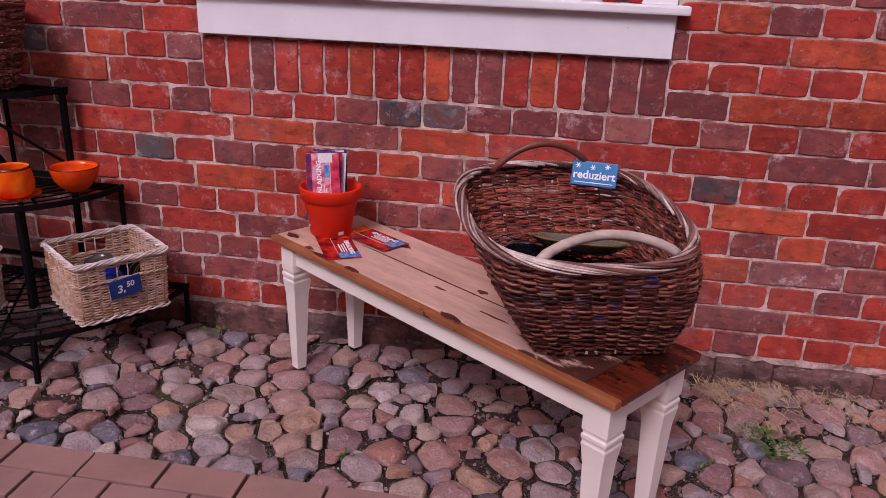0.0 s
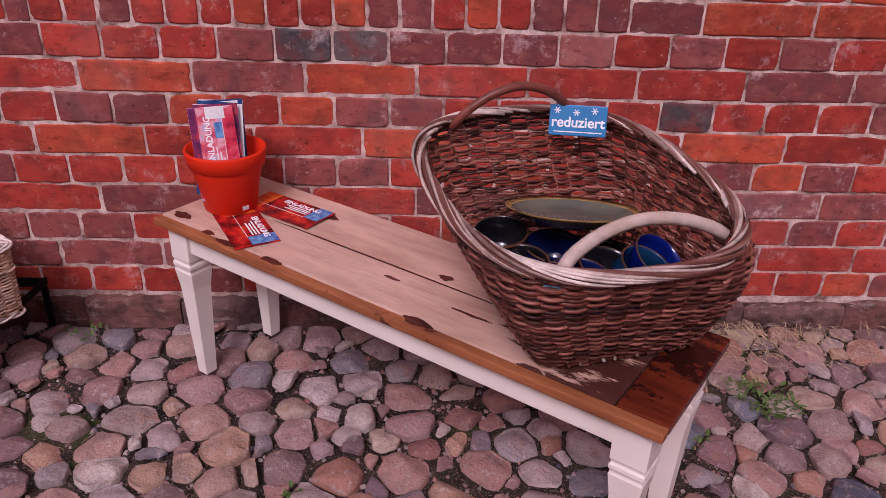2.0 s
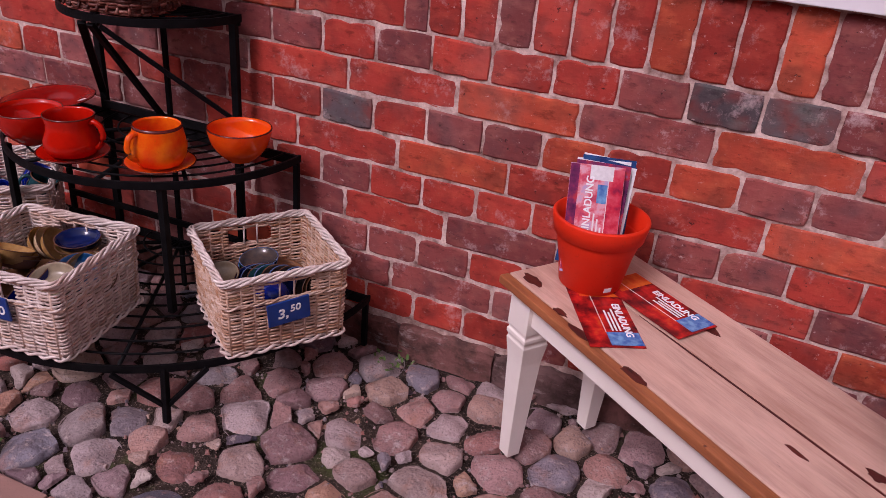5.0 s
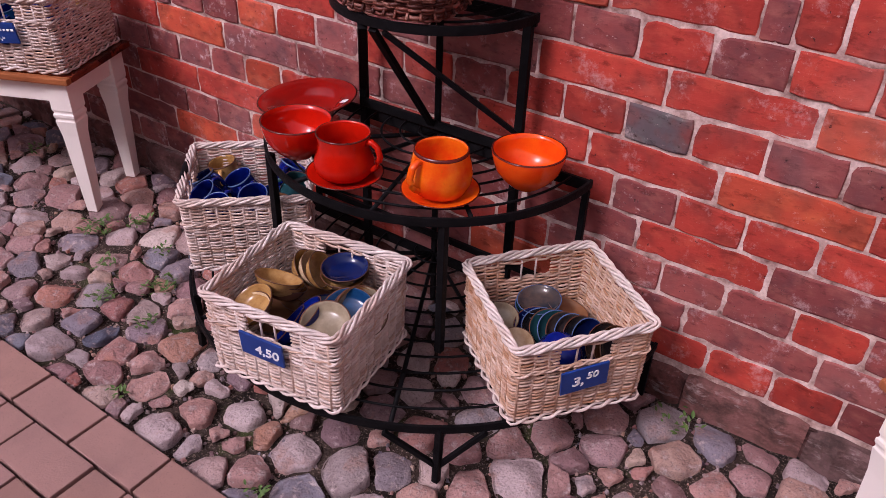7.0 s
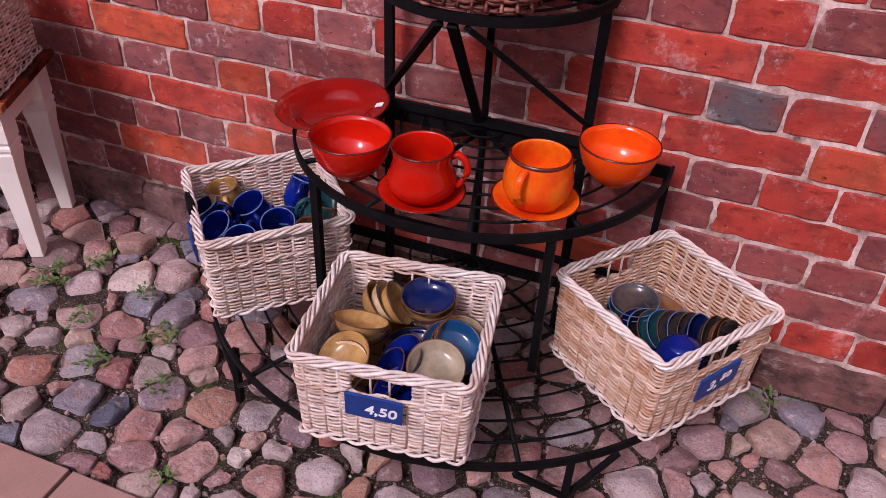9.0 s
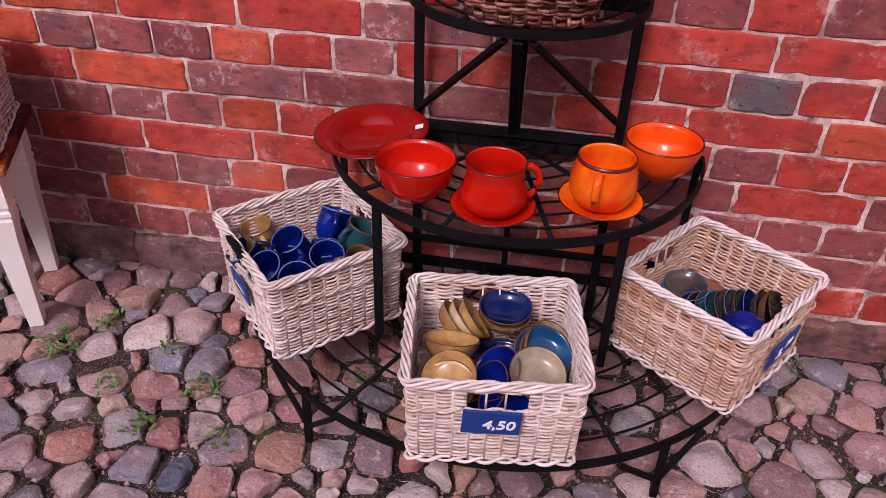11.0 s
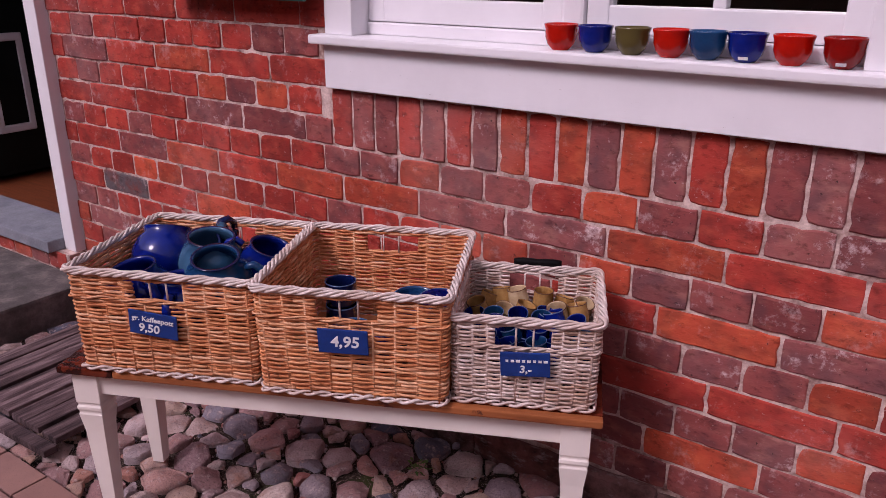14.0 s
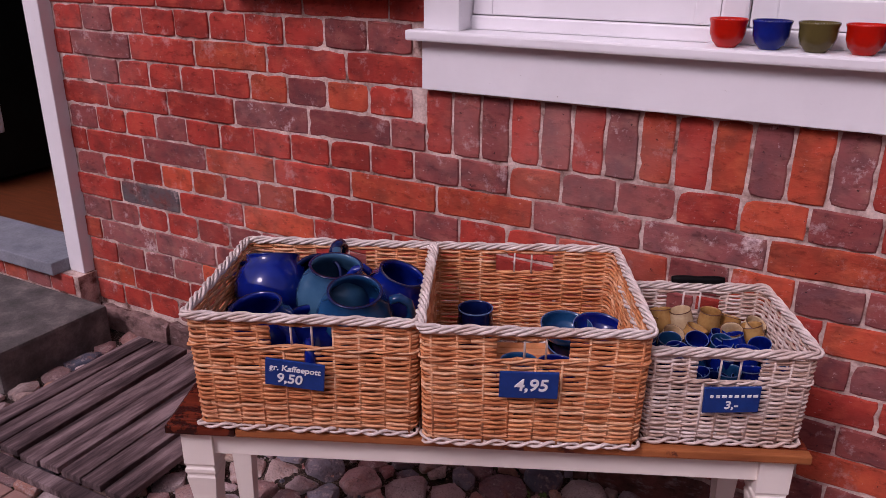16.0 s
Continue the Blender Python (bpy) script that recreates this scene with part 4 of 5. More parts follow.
def wicker_crate(m, w, d, h, body, rim, label, rows, pitch, slot=0.095, tag=None, flare=0.012):
    """A square wicker basket: origin at the middle of its underside, front towards -y."""
    bk = thing("wicker_basket", label, "basket", m, "wicker baskets")
    rnd = random.Random(int(w * 9000 + d * 700))
    step = pitch / 4
    base_ring = rounded_ring(w - flare, d - flare, 0.012, step)
    n = len(base_ring) // 8 * 8
    run = np.arange(n) / n * len(base_ring)
    base_ring = np.stack([np.interp(run, np.arange(len(base_ring) + 1), np.append(base_ring[:, k], base_ring[0, k])) for k in (0, 1)], 1)
    nrm = outward(base_ring)

    def weaver(line, radius):
        part("weaver", mesh_of("weaver", *tube(line, radius, 6), body, True), bk)

    z0, z1 = 0.014, h - 0.012
    dz = (z1 - z0) / rows
    for r in range(rows):
        z = z0 + (r + 0.5) * dz + rnd.uniform(-0.0006, 0.0006)
        ring = base_ring * (1 + flare / w * (z / h))
        wave = np.sin(np.arange(n) * math.pi / 4) * (1 if r % 2 else -1)
        jit = np.array([rnd.uniform(-0.0007, 0.0007) for _ in range(n)])
        sag = 0.10 * dz * np.cos(np.arange(n) * math.pi / 4 + r) + 0.0008 * np.sin(np.arange(n) * 0.11 + r * 2.3)
        pts = np.column_stack([ring + nrm * (wave * 0.0027 + jit)[:, None], np.full(n, z) + sag + np.roll(jit, 3)])
        gap = np.zeros(n, bool)
        if h - 0.062 < z < h - 0.024 and slot:
            gap = (np.abs(ring[:, 0]) < slot / 2) & (np.abs(ring[:, 1]) > d / 2 - 0.03)
        ends = set(rnd.sample(range(n), 4))
        k0 = min(ends) if not gap.any() else int(np.argmax(gap))
        thick = dz * rnd.uniform(0.52, 0.61)
        rod = []
        for i in list(range(k0, k0 + n)) + [k0 + n]:
            k = i % n
            if gap[k]:
                if len(rod) > 2:
                    weaver(rod, thick)
                rod = []
                continue
            rod.append(pts[k])
            if k in ends and len(rod) > 6 and n - (i - k0) > 6:
                weaver(rod, thick)
                rod = [pts[k] - np.append(nrm[k] * 0.002, 0.0)]
                thick = dz * rnd.uniform(0.52, 0.61)
        if len(rod) > 2:
            weaver(rod, thick)
    for i in range(0, n, 4):
        x, y = base_ring[i]
        if slot and abs(x) < slot / 2 and abs(y) > d / 2 - 0.03:
            top = h - 0.064
        else:
            top = h - 0.008
        part("stake", mesh_of("stake", *tube([(x, y, 0.006), (x * (1 + flare / w), y * (1 + flare / w), top)], 0.0030, 5), body, True), bk)
    if slot:
        part("waling", mesh_of("waling", *braid(rounded_ring(w + 0.003, d + 0.003, 0.012, 0.007), h - 0.066, 0.0034, 2, 2 * pitch), body, True), bk)
    part("rim", mesh_of("rim", *braid(rounded_ring(w + 0.005, d + 0.005, 0.012, 0.006), h - 0.006, 0.0070, 5, 0.120), rim, True), bk, label="pale braided willow rim")
    part("foot_rim", mesh_of("foot_rim", *braid(rounded_ring(w - flare + 0.007, d - flare + 0.007, 0.010, 0.008), 0.0075, 0.0050, 2, 0.07), rim, True), bk)
    slat = mesh_of("floor_slat", *box_data(-w / 2 + 0.012, w / 2 - 0.012, 0.0, (d - 0.024) / 14 - 0.002, 0.006, 0.012, 0.001), body)
    for k in range(14):
        part("floor_slat", slat, bk, pose(0, -d / 2 + 0.012 + k * (d - 0.024) / 14, 0))
    if slot:
        for s in (-1, 1):
            for x in (-slot / 6, slot / 6):
                part("slot_bar", mesh_of("slot_bar", *tube([(x, s * (d / 2 - 0.004), h - 0.066), (x, s * (d / 2 - 0.002), h - 0.018)], 0.0022, 5), rim, True), bk)
    if tag:
        lines, tw, th, tx, tz, lean, turn = tag
        tg = part("price_tag", block("price_tag", -tw / 2, tw / 2, -0.0025, 0.0025, -th / 2, th / 2, TAG_BLUE, 0.0015), bk, pose(tx, -d / 2 - 0.013, tz, lean, turn, 0), "blue card price tag with white writing")
        for text, size, x, z in lines:
            if text.startswith("|"):
                for k in range(int(text[1:])):
                    wd = size * (0.55 + 0.35 * ((k * 37) % 5) / 5)
                    part("writing", block("writing", x + k * size * 1.1 - wd / 2, x + k * size * 1.1 + wd / 2, -0.0034, -0.0026, z - size * 0.35, z + size * 0.2, CHALK, 0), tg)
            else:
                writing(text, size, tg, pose(x, -0.003, z), shear=0.12)
    return bk


wicker_crate(pose(-1.280, -0.505, 0.152, 0, 0, 8.5), 0.292, 0.272, 0.195, WICKER_PALE, WICKER_PALE_RIM, "bleached square wicker basket heaped with ochre and blue dishes", 40, 0.027,
             tag=([("4,50", 0.031, 0.012, -0.004)], 0.096, 0.056, -0.006, 0.118, 6, 2))
wicker_crate(pose(-0.868, -0.258, 0.152, 0, 0, 52.0), 0.275, 0.272, 0.195, WICKER_WARM, WICKER_PALE_RIM, "bleached square wicker basket with dark stacked dishes", 40, 0.027,
             tag=([("3,", 0.034, -0.014, -0.002), ("50", 0.024, 0.014, 0.007)], 0.094, 0.060, -0.002, 0.104, 6, -6))
wicker_crate(pose(-1.688, -0.276, 0.152, 0, 0, -47.5), 0.280, 0.285, 0.195, WICKER_PALE, WICKER_PALE_RIM, "bleached square wicker basket filled with blue mugs", 40, 0.027,
             tag=([("|4", 0.012, -0.018, 0.0)], 0.080, 0.048, 0.01, 0.110, 6, 3))
wicker_crate(pose(-3.232, -0.548, 0.433, 0, 0, 24.6), 0.425, 0.385, 0.250, WICKER_TAN, WICKER_PALE_RIM, "tan wicker basket filled with blue coffee pots", 44, 0.045, 0.115,
             tag=([("gr. Kaffeepott", 0.0170, 0.0, 0.012), ("9,50", 0.028, -0.010, -0.011)], 0.110, 0.058, -0.012, 0.136, 6, 6))
wicker_crate(pose(-2.850, -0.378, 0.433, 0, 0, 26.0), 0.405, 0.405, 0.250, WICKER_TAN, WICKER_PALE_RIM, "tan wicker basket nearly empty with few blue cups", 44, 0.045, 0.115,
             tag=([("4,95", 0.035, 0.004, 0.0)], 0.105, 0.056, -0.010, 0.143, 6, 0))
wicker_crate(pose(-2.516, -0.252, 0.433, 0, 0, 25.4), 0.300, 0.290, 0.205, WICKER_PALE, WICKER_PALE_RIM, "small bleached wicker basket filled with little cups", 38, 0.028, 0.105,
             tag=([("|8", 0.010, -0.036, 0.010), ("3,-", 0.024, 0.0, -0.011)], 0.100, 0.056, 0.004, 0.110, 6, -3))


def willow_basket(name, m, low, high, shift, h, tilt, rows, pitch, powers, label, body, rim, rope):
    """A big flared willow basket; low and high are its widths at foot and rim, shift the lean of the rim."""
    bk = thing(name, label, "basket", m)
    rnd = random.Random(4)
    n = 8 * round((high[0] + high[1]) * 1.5 / pitch / 2)
    def ring_at(f, count):
        p = powers[0] + (powers[1] - powers[0]) * f ** 2.0
        w, d = (low[k] + (high[k] - low[k]) * f ** 0.85 for k in (0, 1))
        full = rounded_ring(w, d, 0, 0.004, p)
        idx = np.arange(count) / count * len(full)
        out = np.stack([np.interp(idx, np.arange(len(full) + 1), np.append(full[:, k], full[0, k])) for k in (0, 1)], 1)
        return out + np.array(shift) * f
    for r in range(rows):
        f = (r + 0.5) / rows
        ring = ring_at(f, n)
        nrm = outward(ring)
        wave = np.sin(np.arange(n) * math.pi / 4) * (1 if r % 2 else -1)
        jit = np.array([rnd.uniform(-0.0014, 0.0014) for _ in range(n)])
        z = h * f + tilt * f * ring[:, 1] / high[1] + jit * 0.9 + 0.0030 * np.sin(np.arange(n) * 0.083 + r * 1.7)
        pts = np.column_stack([ring + nrm * (wave * 0.0046 + jit)[:, None], z])
        cut = sorted(rnd.sample(range(0, n, 2), 6))
        for k, c0 in enumerate(cut):
            c1 = cut[(k + 1) % 6] + (n if k == 5 else 0)
            if c1 - c0 > 2:
                rod = tube([pts[i % n] for i in range(c0, c1 + 1)], h / rows * np.linspace(rnd.uniform(0.66, 0.82), rnd.uniform(0.48, 0.62), c1 - c0 + 1), 6)
                part("weaver", mesh_of("weaver", *rod, body, True), bk)
    spine = [(f, ring_at(f, n)) for f in (0.02, 0.15, 0.3, 0.5, 0.7, 0.85, 0.98)]
    for i in range(0, n, 4):
        part("stake", mesh_of("stake", *tube([(*q[i], h * f + tilt * f * q[i][1] / high[1]) for f, q in spine], 0.0024, 4), body, True), bk)
    top = ring_at(1.0, 190)
    nrm = outward(top)
    core = np.column_stack([top, h + 0.002 + tilt * top[:, 1] / high[1]])
    part("rim", mesh_of("rim", *tube(core, rope * 0.62, 7, True), body, True), bk, label="braided rim of dark and pale peeled rods")
    for k in range(60):
        c0, ln = k * 190 / 60 + rnd.uniform(-1.5, 1.5), rnd.uniform(26, 44)
        m = round(ln)
        at = (c0 + np.arange(m)) % 190
        i0 = at.astype(int) % 190
        turn = np.linspace(2.9, -0.9, m) + rnd.uniform(-0.15, 0.15)
        out = rope * (1.0 + 0.22 * np.sin(np.linspace(0, math.pi, m)) * rnd.uniform(-0.5, 1.0))
        line = core[i0] + np.column_stack([nrm[i0] * (np.cos(turn) * out)[:, None], np.sin(turn) * out * 0.85])
        part("rim_rod", mesh_of("rim_rod", *tube(line, np.linspace(1.0, 0.6, m) * rope * rnd.uniform(0.28, 0.42), 6), rim, True), bk)
    for k in range(0, n, 4):
        a = ring_at(0.03, n)[k]
        w = outward(ring_at(0.03, n))[k]
        part("stake_end", mesh_of("stake_end", *tube([(a[0] + w[0] * 0.004, a[1] + w[1] * 0.004, 0.020), (a[0] + w[0] * 0.011, a[1] + w[1] * 0.011, 0.008)], 0.0032, 5), rim, True), bk)
    foot = ring_at(0.0, 120)
    part("foot_rim", mesh_of("foot_rim", *braid(foot, 0.008, rope * 0.6, 3, 0.05), rim, True), bk)
    slat = mesh_of("floor_slat", *box_data(-low[0] / 2 + 0.02, low[0] / 2 - 0.02, 0.0, (low[1] - 0.04) / 16 - 0.002, 0.006, 0.013, 0.001), body)
    for k in range(16):
        part("floor_slat", slat, bk, pose(0, -low[1] / 2 + 0.02 + k * (low[1] - 0.04) / 16, 0))
    return bk


def arch(a, b, rise, lean, radius, steps=22):
    a, b = Vector(a), Vector(b)
    return [a.lerp(b, k / steps) + Vector((lean[0], lean[1], rise)) * (math.sin(math.pi * k / steps) ** 0.72) for k in range(steps + 1)], radius


BASKET_POSE = pose(0.590, -0.665, 0.434, 0, 0, 15)
big = willow_basket("willow_basket", BASKET_POSE, (0.285, 0.265), (0.465, 0.570), (-0.068, -0.004), 0.277, 0.05, 64, 0.030, (9.0, 2.7),
                    "dark willow carrying basket with peeled handle full of crockery", WICKER_DARK, WICKER_DARK_RIM, 0.0105)
inv = BASKET_POSE.inverted()
pts, rad = arch(inv @ Vector((0.474, -0.945, 0.685)), inv @ Vector((0.738, -0.835, 0.685)), 0.036, (0.0, 0.030), 0.0105)
part("handle", mesh_of("handle", *tube(pts, rad, 8), PEELED, True), big, label="pale peeled willow handle")
pts, rad = arch(inv @ Vector((0.338, -0.505, 0.735)), inv @ Vector((0.575, -0.425, 0.735)), 0.075, (0.0, -0.02), 0.0085)
part("handle", mesh_of("handle", *tube(pts, rad, 8), WICKER_DARK, True), big, label="brown bark willow handle")
sign = part("sign", block("sign", -0.054, 0.054, -0.0025, 0.0025, -0.029, 0.029, SIGN_BLUE, 0.002), big, inv @ pose(0.579, -0.458, 0.738, -18, 0, -8), "bright blue sign with white handwriting")
writing("reduziert", 0.027, sign, pose(0.0, -0.003, -0.004))
part("underline", block("underline", -0.045, 0.046, -0.0034, -0.0026, -0.0225, -0.0205, CHALK, 0), sign)
for x, z in ((-0.040, 0.018), (-0.004, 0.015), (0.030, 0.019)):
    star = joined([[[(Matrix.Rotation(radians(a), 4, "Y") @ q) + Vector((x, 0, z)) for q in v], f] for a in (0, 60, 120) for v, f in [box_data(-0.0065, 0.0065, -0.0034, -0.0026, -0.0009, 0.0009)]])
    part("star", mesh_of("star", *star, CHALK), sign)

tall = willow_basket("willow_basket", pose(-1.287, -0.180, 0.790, 0, 0, 6), (0.202, 0.182), (0.298, 0.272), (0.0, 0.0), 0.245, 0.0, 48, 0.028, (3.5, 3.0),
              "tall dark willow basket standing on the iron stand", WICKER_BARK, WICKER_BARK, 0.0070)
pts, rad = arch((-0.085, -0.140, 0.20), (0.120, -0.125, 0.22), 0.13, (0.0, 0.03), 0.007)
part("handle", mesh_of("handle", *tube(pts, rad, 8), WICKER_BARK, True), tall, label="thin bark willow handle")
part("paper_label", block("paper_label", -0.042, 0.028, -0.0015, 0.0015, 0.250, 0.263, PAPER, 0), tall, pose(0, -0.150, 0, 6, 2, 0), "white paper strip label")

# ---- iron stand ----
stand = thing("plant_stand", "black wrought iron half-round three-tier stand against the wall", "stand", pose(-1.297, -0.050, 0.0))


def hoop(radius, z0, z1, steps=56):
    """A half-round flat iron band."""
    v, f = [], []
    for k in range(steps + 1):
        a = math.pi * k / steps
        for r, z in ((radius - 0.003, z0), (radius + 0.003, z0), (radius + 0.0034, (z0 + z1) / 2), (radius + 0.003, z1), (radius - 0.003, z1)):
            v.append((r * math.cos(a), -r * math.sin(a), z))
    for k in range(steps):
        f += [(5 * k + q, 5 * k + (q + 1) % 5, 5 * k + 5 + (q + 1) % 5, 5 * k + 5 + q) for q in range(5)]
    return v, f


def tier(name, z, radius, wires, bars):
    t = part(name, mesh_of(name, *joined([box_data(-radius, radius, -0.008, 0.0, z - 0.026, z - 0.001, 0.001), hoop(radius, z - 0.017, z + 0.001)]), IRON), stand)
    for k in range(1, wires + 1):
        r = radius * k / (wires + 1)
        part("wire", mesh_of("wire", *tube([(r * math.cos(a), -r * math.sin(a), z - 0.004) for a in np.linspace(0, math.pi, 33)], 0.0028, 5), IRON, True), t)
    for a in bars:
        c, s = math.cos(radians(a)), -math.sin(radians(a))
        part("radial_bar", mesh_of("radial_bar", *tube([(0, 0, z - 0.010), (radius * c, radius * s, z - 0.010)], 0.005, 6), IRON, True), t)


tier("top_tier", 0.787, 0.225, 5, (60, 120))
tier("middle_tier", 0.480, 0.382, 8, (45, 75, 105, 135))
tier("bottom_tier", 0.150, 0.585, 11, (36, 63, 90, 117, 144))


def bar(name, a, b, w=0.014, d=0.007):
    a, b = Vector(a), Vector(b)
    m = (b - a).to_track_quat("Z", "Y").to_matrix().to_4x4()
    part(name, mesh_of(name, *box_data(-w / 2, w / 2, -d / 2, d / 2, 0, (b - a).length, 0.0015), IRON), stand, Matrix.Translation(a) @ m)


for x in (-0.208, 0.209):
    bar("post", (x, -0.006, 0.0), (x, -0.006, 0.786), 0.019, 0.014)
bar("post", (0.0, -0.002, 0.0), (0.0, -0.002, 0.786), 0.014, 0.008)
bar("rail", (-0.205, -0.014, 0.497), (0.205, -0.014, 0.497), 0.010, 0.020)
bar("rail", (-0.37, -0.012, 0.205), (0.37, -0.012, 0.205), 0.010, 0.016)
for x, z in ((-0.206, 0.530), (-0.008, 0.492), (0.206, 0.535)):
    bar("brace", (x * 0.12, -0.222, 0.764), (x, -0.012, z), 0.018, 0.010)
for x in (-0.376, 0.376):
    bar("post", (x, -0.006, 0.150), (x, -0.006, 0.455), 0.014, 0.012)
for x in (-0.228, 0.223):
    bar("post", (x, -0.298, 0.148), (x, -0.298, 0.466), 0.016, 0.016)
for x in (-0.578, 0.578):
    bar("foot", (x, -0.006, 0.0), (x, -0.006, 0.136), 0.014, 0.012)
for x, s in ((-0.332, -1), (0.345, 1)):
    bar("foot", (x, -0.477, 0.0), (x, -0.470, 0.140), 0.014, 0.014)
    bar("brace", (x, -0.474, 0.040), (x + 0.072, -0.474 + s * 0.054, 0.135), 0.010, 0.010)
    bar("brace", (x, -0.474, 0.040), (x - 0.085, -0.474 - s * 0.060, 0.135), 0.010, 0.010)

# ---- crockery ----
PROFILES = {
    "mug": ([(0.0, 0.02), (0.62, 0.0), (0.76, 0.04), (0.95, 0.25), (1.0, 0.5), (0.93, 0.78), (0.95, 0.96), (0.96, 1.0), (0.90, 1.0), (0.87, 0.95), (0.86, 0.75), (0.92, 0.45), (0.80, 0.15), (0.0, 0.10)], 7),
    "bell": ([(0.0, 0.02), (0.70, 0.0), (0.98, 0.07), (1.12, 0.22), (1.10, 0.40), (0.95, 0.62), (0.92, 0.80), (1.0, 0.97), (1.0, 1.0), (0.95, 1.0), (0.93, 0.95), (0.86, 0.78), (0.88, 0.6), (1.0, 0.38), (0.9, 0.15), (0.0, 0.10)], 8),
    "barrel": ([(0.0, 0.02), (0.72, 0.0), (0.92, 0.06), (1.10, 0.28), (1.13, 0.50), (1.05, 0.75), (0.97, 0.93), (0.97, 1.0), (0.92, 1.0), (0.90, 0.93), (0.98, 0.72), (1.05, 0.45), (0.9, 0.15), (0.0, 0.10)], 7),
    "bowl": ([(0.0, 0.03), (0.42, 0.0), (0.47, 0.05), (0.70, 0.25), (0.88, 0.50), (0.97, 0.80), (1.0, 0.97), (1.0, 1.0), (0.955, 1.0), (0.93, 0.82), (0.84, 0.52), (0.66, 0.28), (0.40, 0.14), (0.0, 0.11)], 7),
    "cup_bowl": ([(0.0, 0.03), (0.50, 0.0), (0.55, 0.05), (0.78, 0.22), (0.91, 0.48), (0.93, 0.72), (0.94, 0.82), (1.0, 0.94), (1.0, 1.0), (0.95, 1.0), (0.88, 0.84), (0.86, 0.52), (0.70, 0.25), (0.0, 0.12)], 8),
    "dish": ([(0.0, 0.05), (0.60, 0.0), (0.66, 0.06), (0.84, 0.45), (0.97, 0.92), (1.0, 1.0), (0.955, 1.0), (0.90, 0.80), (0.76, 0.45), (0.62, 0.28), (0.0, 0.24)], 5),
    "plate": ([(0.0, 0.05), (0.50, 0.0), (0.55, 0.08), (0.66, 0.55), (0.96, 0.93), (1.0, 1.0), (0.965, 1.04), (0.66, 0.70), (0.58, 0.40), (0.50, 0.24), (0.0, 0.20)], 5),
    "platter": ([(0.0, 0.05), (0.60, 0.0), (0.68, 0.10), (0.93, 0.80), (1.0, 1.0), (0.90, 0.84), (0.84, 0.60), (0.70, 0.36), (0.0, 0.28)], 4),
    "saucer": ([(0.0, 0.05), (0.55, 0.0), (0.60, 0.10), (0.85, 0.60), (0.99, 0.95), (1.0, 1.05), (0.96, 1.05), (0.80, 0.75), (0.58, 0.35), (0.0, 0.30)], 5),
    "pot": ([(0.0, 0.02), (0.60, 0.0), (0.82, 0.08), (1.0, 0.35), (0.99, 0.55), (0.84, 0.78), (0.68, 0.88), (0.70, 0.98), (0.70, 1.0), (0.63, 1.0), (0.61, 0.92), (0.74, 0.80), (0.90, 0.52), (0.88, 0.30), (0.0, 0.10)], 8),
}
POTS = {}
RND = random.Random(21)


def vessel_mesh(kind, r, h, mat, lip):
    key = kind, round(r, 4), round(h, 4), mat.name
    if key not in POTS:
        prof, rim = PROFILES[kind]
        steps = 32
        v, f = lathe([(a * r, b * h) for a, b in prof], steps)
        slots = ([0] * (rim - 1) + [1] * 2 + [0] * (len(prof) - 1 - rim - 1)) * steps
        POTS[key] = mesh_of(kind, v, f, [mat, lip], True, slots)
    return POTS[key]


def vessel(name, kind, m, r, h, col, label, handle=None, lip=None, category="", group=""):
    """A piece of crockery with its foot at m; handle: the bearing of a handle in degrees."""
    ob = thing(name, label, category or name.split("_")[-1], m, group)
    mat = G[col]
    part("body", vessel_mesh(kind, r, h, mat, lip or LIP), ob)
    if handle is not None:
        pts = [(r * x, 0, h * z) for x, z in ((0.90, 0.84), (1.12, 0.90), (1.36, 0.80), (1.46, 0.60), (1.36, 0.38), (1.16, 0.26), (0.93, 0.28))]
        fine = []
        for k in range(len(pts) - 1):
            for q in (0, 0.5):
                fine.append(tuple(a + (b - a) * q for a, b in zip(pts[k], pts[k + 1])))
        fine.append(pts[-1])
        key = "handle", round(r, 4), round(h, 4), mat.name
        if key not in POTS:
            POTS[key] = mesh_of("handle", *tube(fine, max(0.0045, r * 0.11), 7, flat=1.3), mat, True)
        part("handle", POTS[key], ob, pose(0, 0, 0, 0, 0, handle))
    return ob


TIER = 0.4805
red_plate = vessel("red_plate", "plate", pose(-1.574, -0.170, TIER + 0.008, 3, -4, 0), 0.115, 0.036, "red", "glossy red ceramic plate with a white price sticker on the stand", lip=LIP_RED, category="plate")
part("price_sticker", mesh_of("price_sticker", *box_data(-0.008, 0.008, -0.008, 0.008, 0.0, 0.0012, 0.0004), PAPER), red_plate, pose(0.092, 0.022, 0.0345, 0, -12, 10))
vessel("red_bowl", "bowl", pose(-1.457, -0.330, TIER), 0.074, 0.080, "scarlet", "glossy red ceramic bowl on the iron stand", lip=LIP_RED, category="bowl")
for x, y, c, k, ho, lab in ((-1.312, -0.350, "scarlet", "bell", 12, "red"), (-1.123, -0.290, "amber", "barrel", 258, "mottled orange")):
    vessel("saucer", "saucer", pose(x, y, TIER), 0.078, 0.016, c, lab + " ceramic saucer under its mug", lip=LIP_RED, category="saucer")
    vessel("mug", k, pose(x, y, TIER + 0.0095), 0.054, 0.092, c, lab + " ceramic mug standing on its saucer", ho, LIP_RED, category="mug")
vessel("orange_bowl", "bowl", pose(-1.012, -0.150, TIER), 0.074, 0.078, "orange", "glossy orange ceramic bowl on the iron stand", lip=LIP_RED, category="bowl")

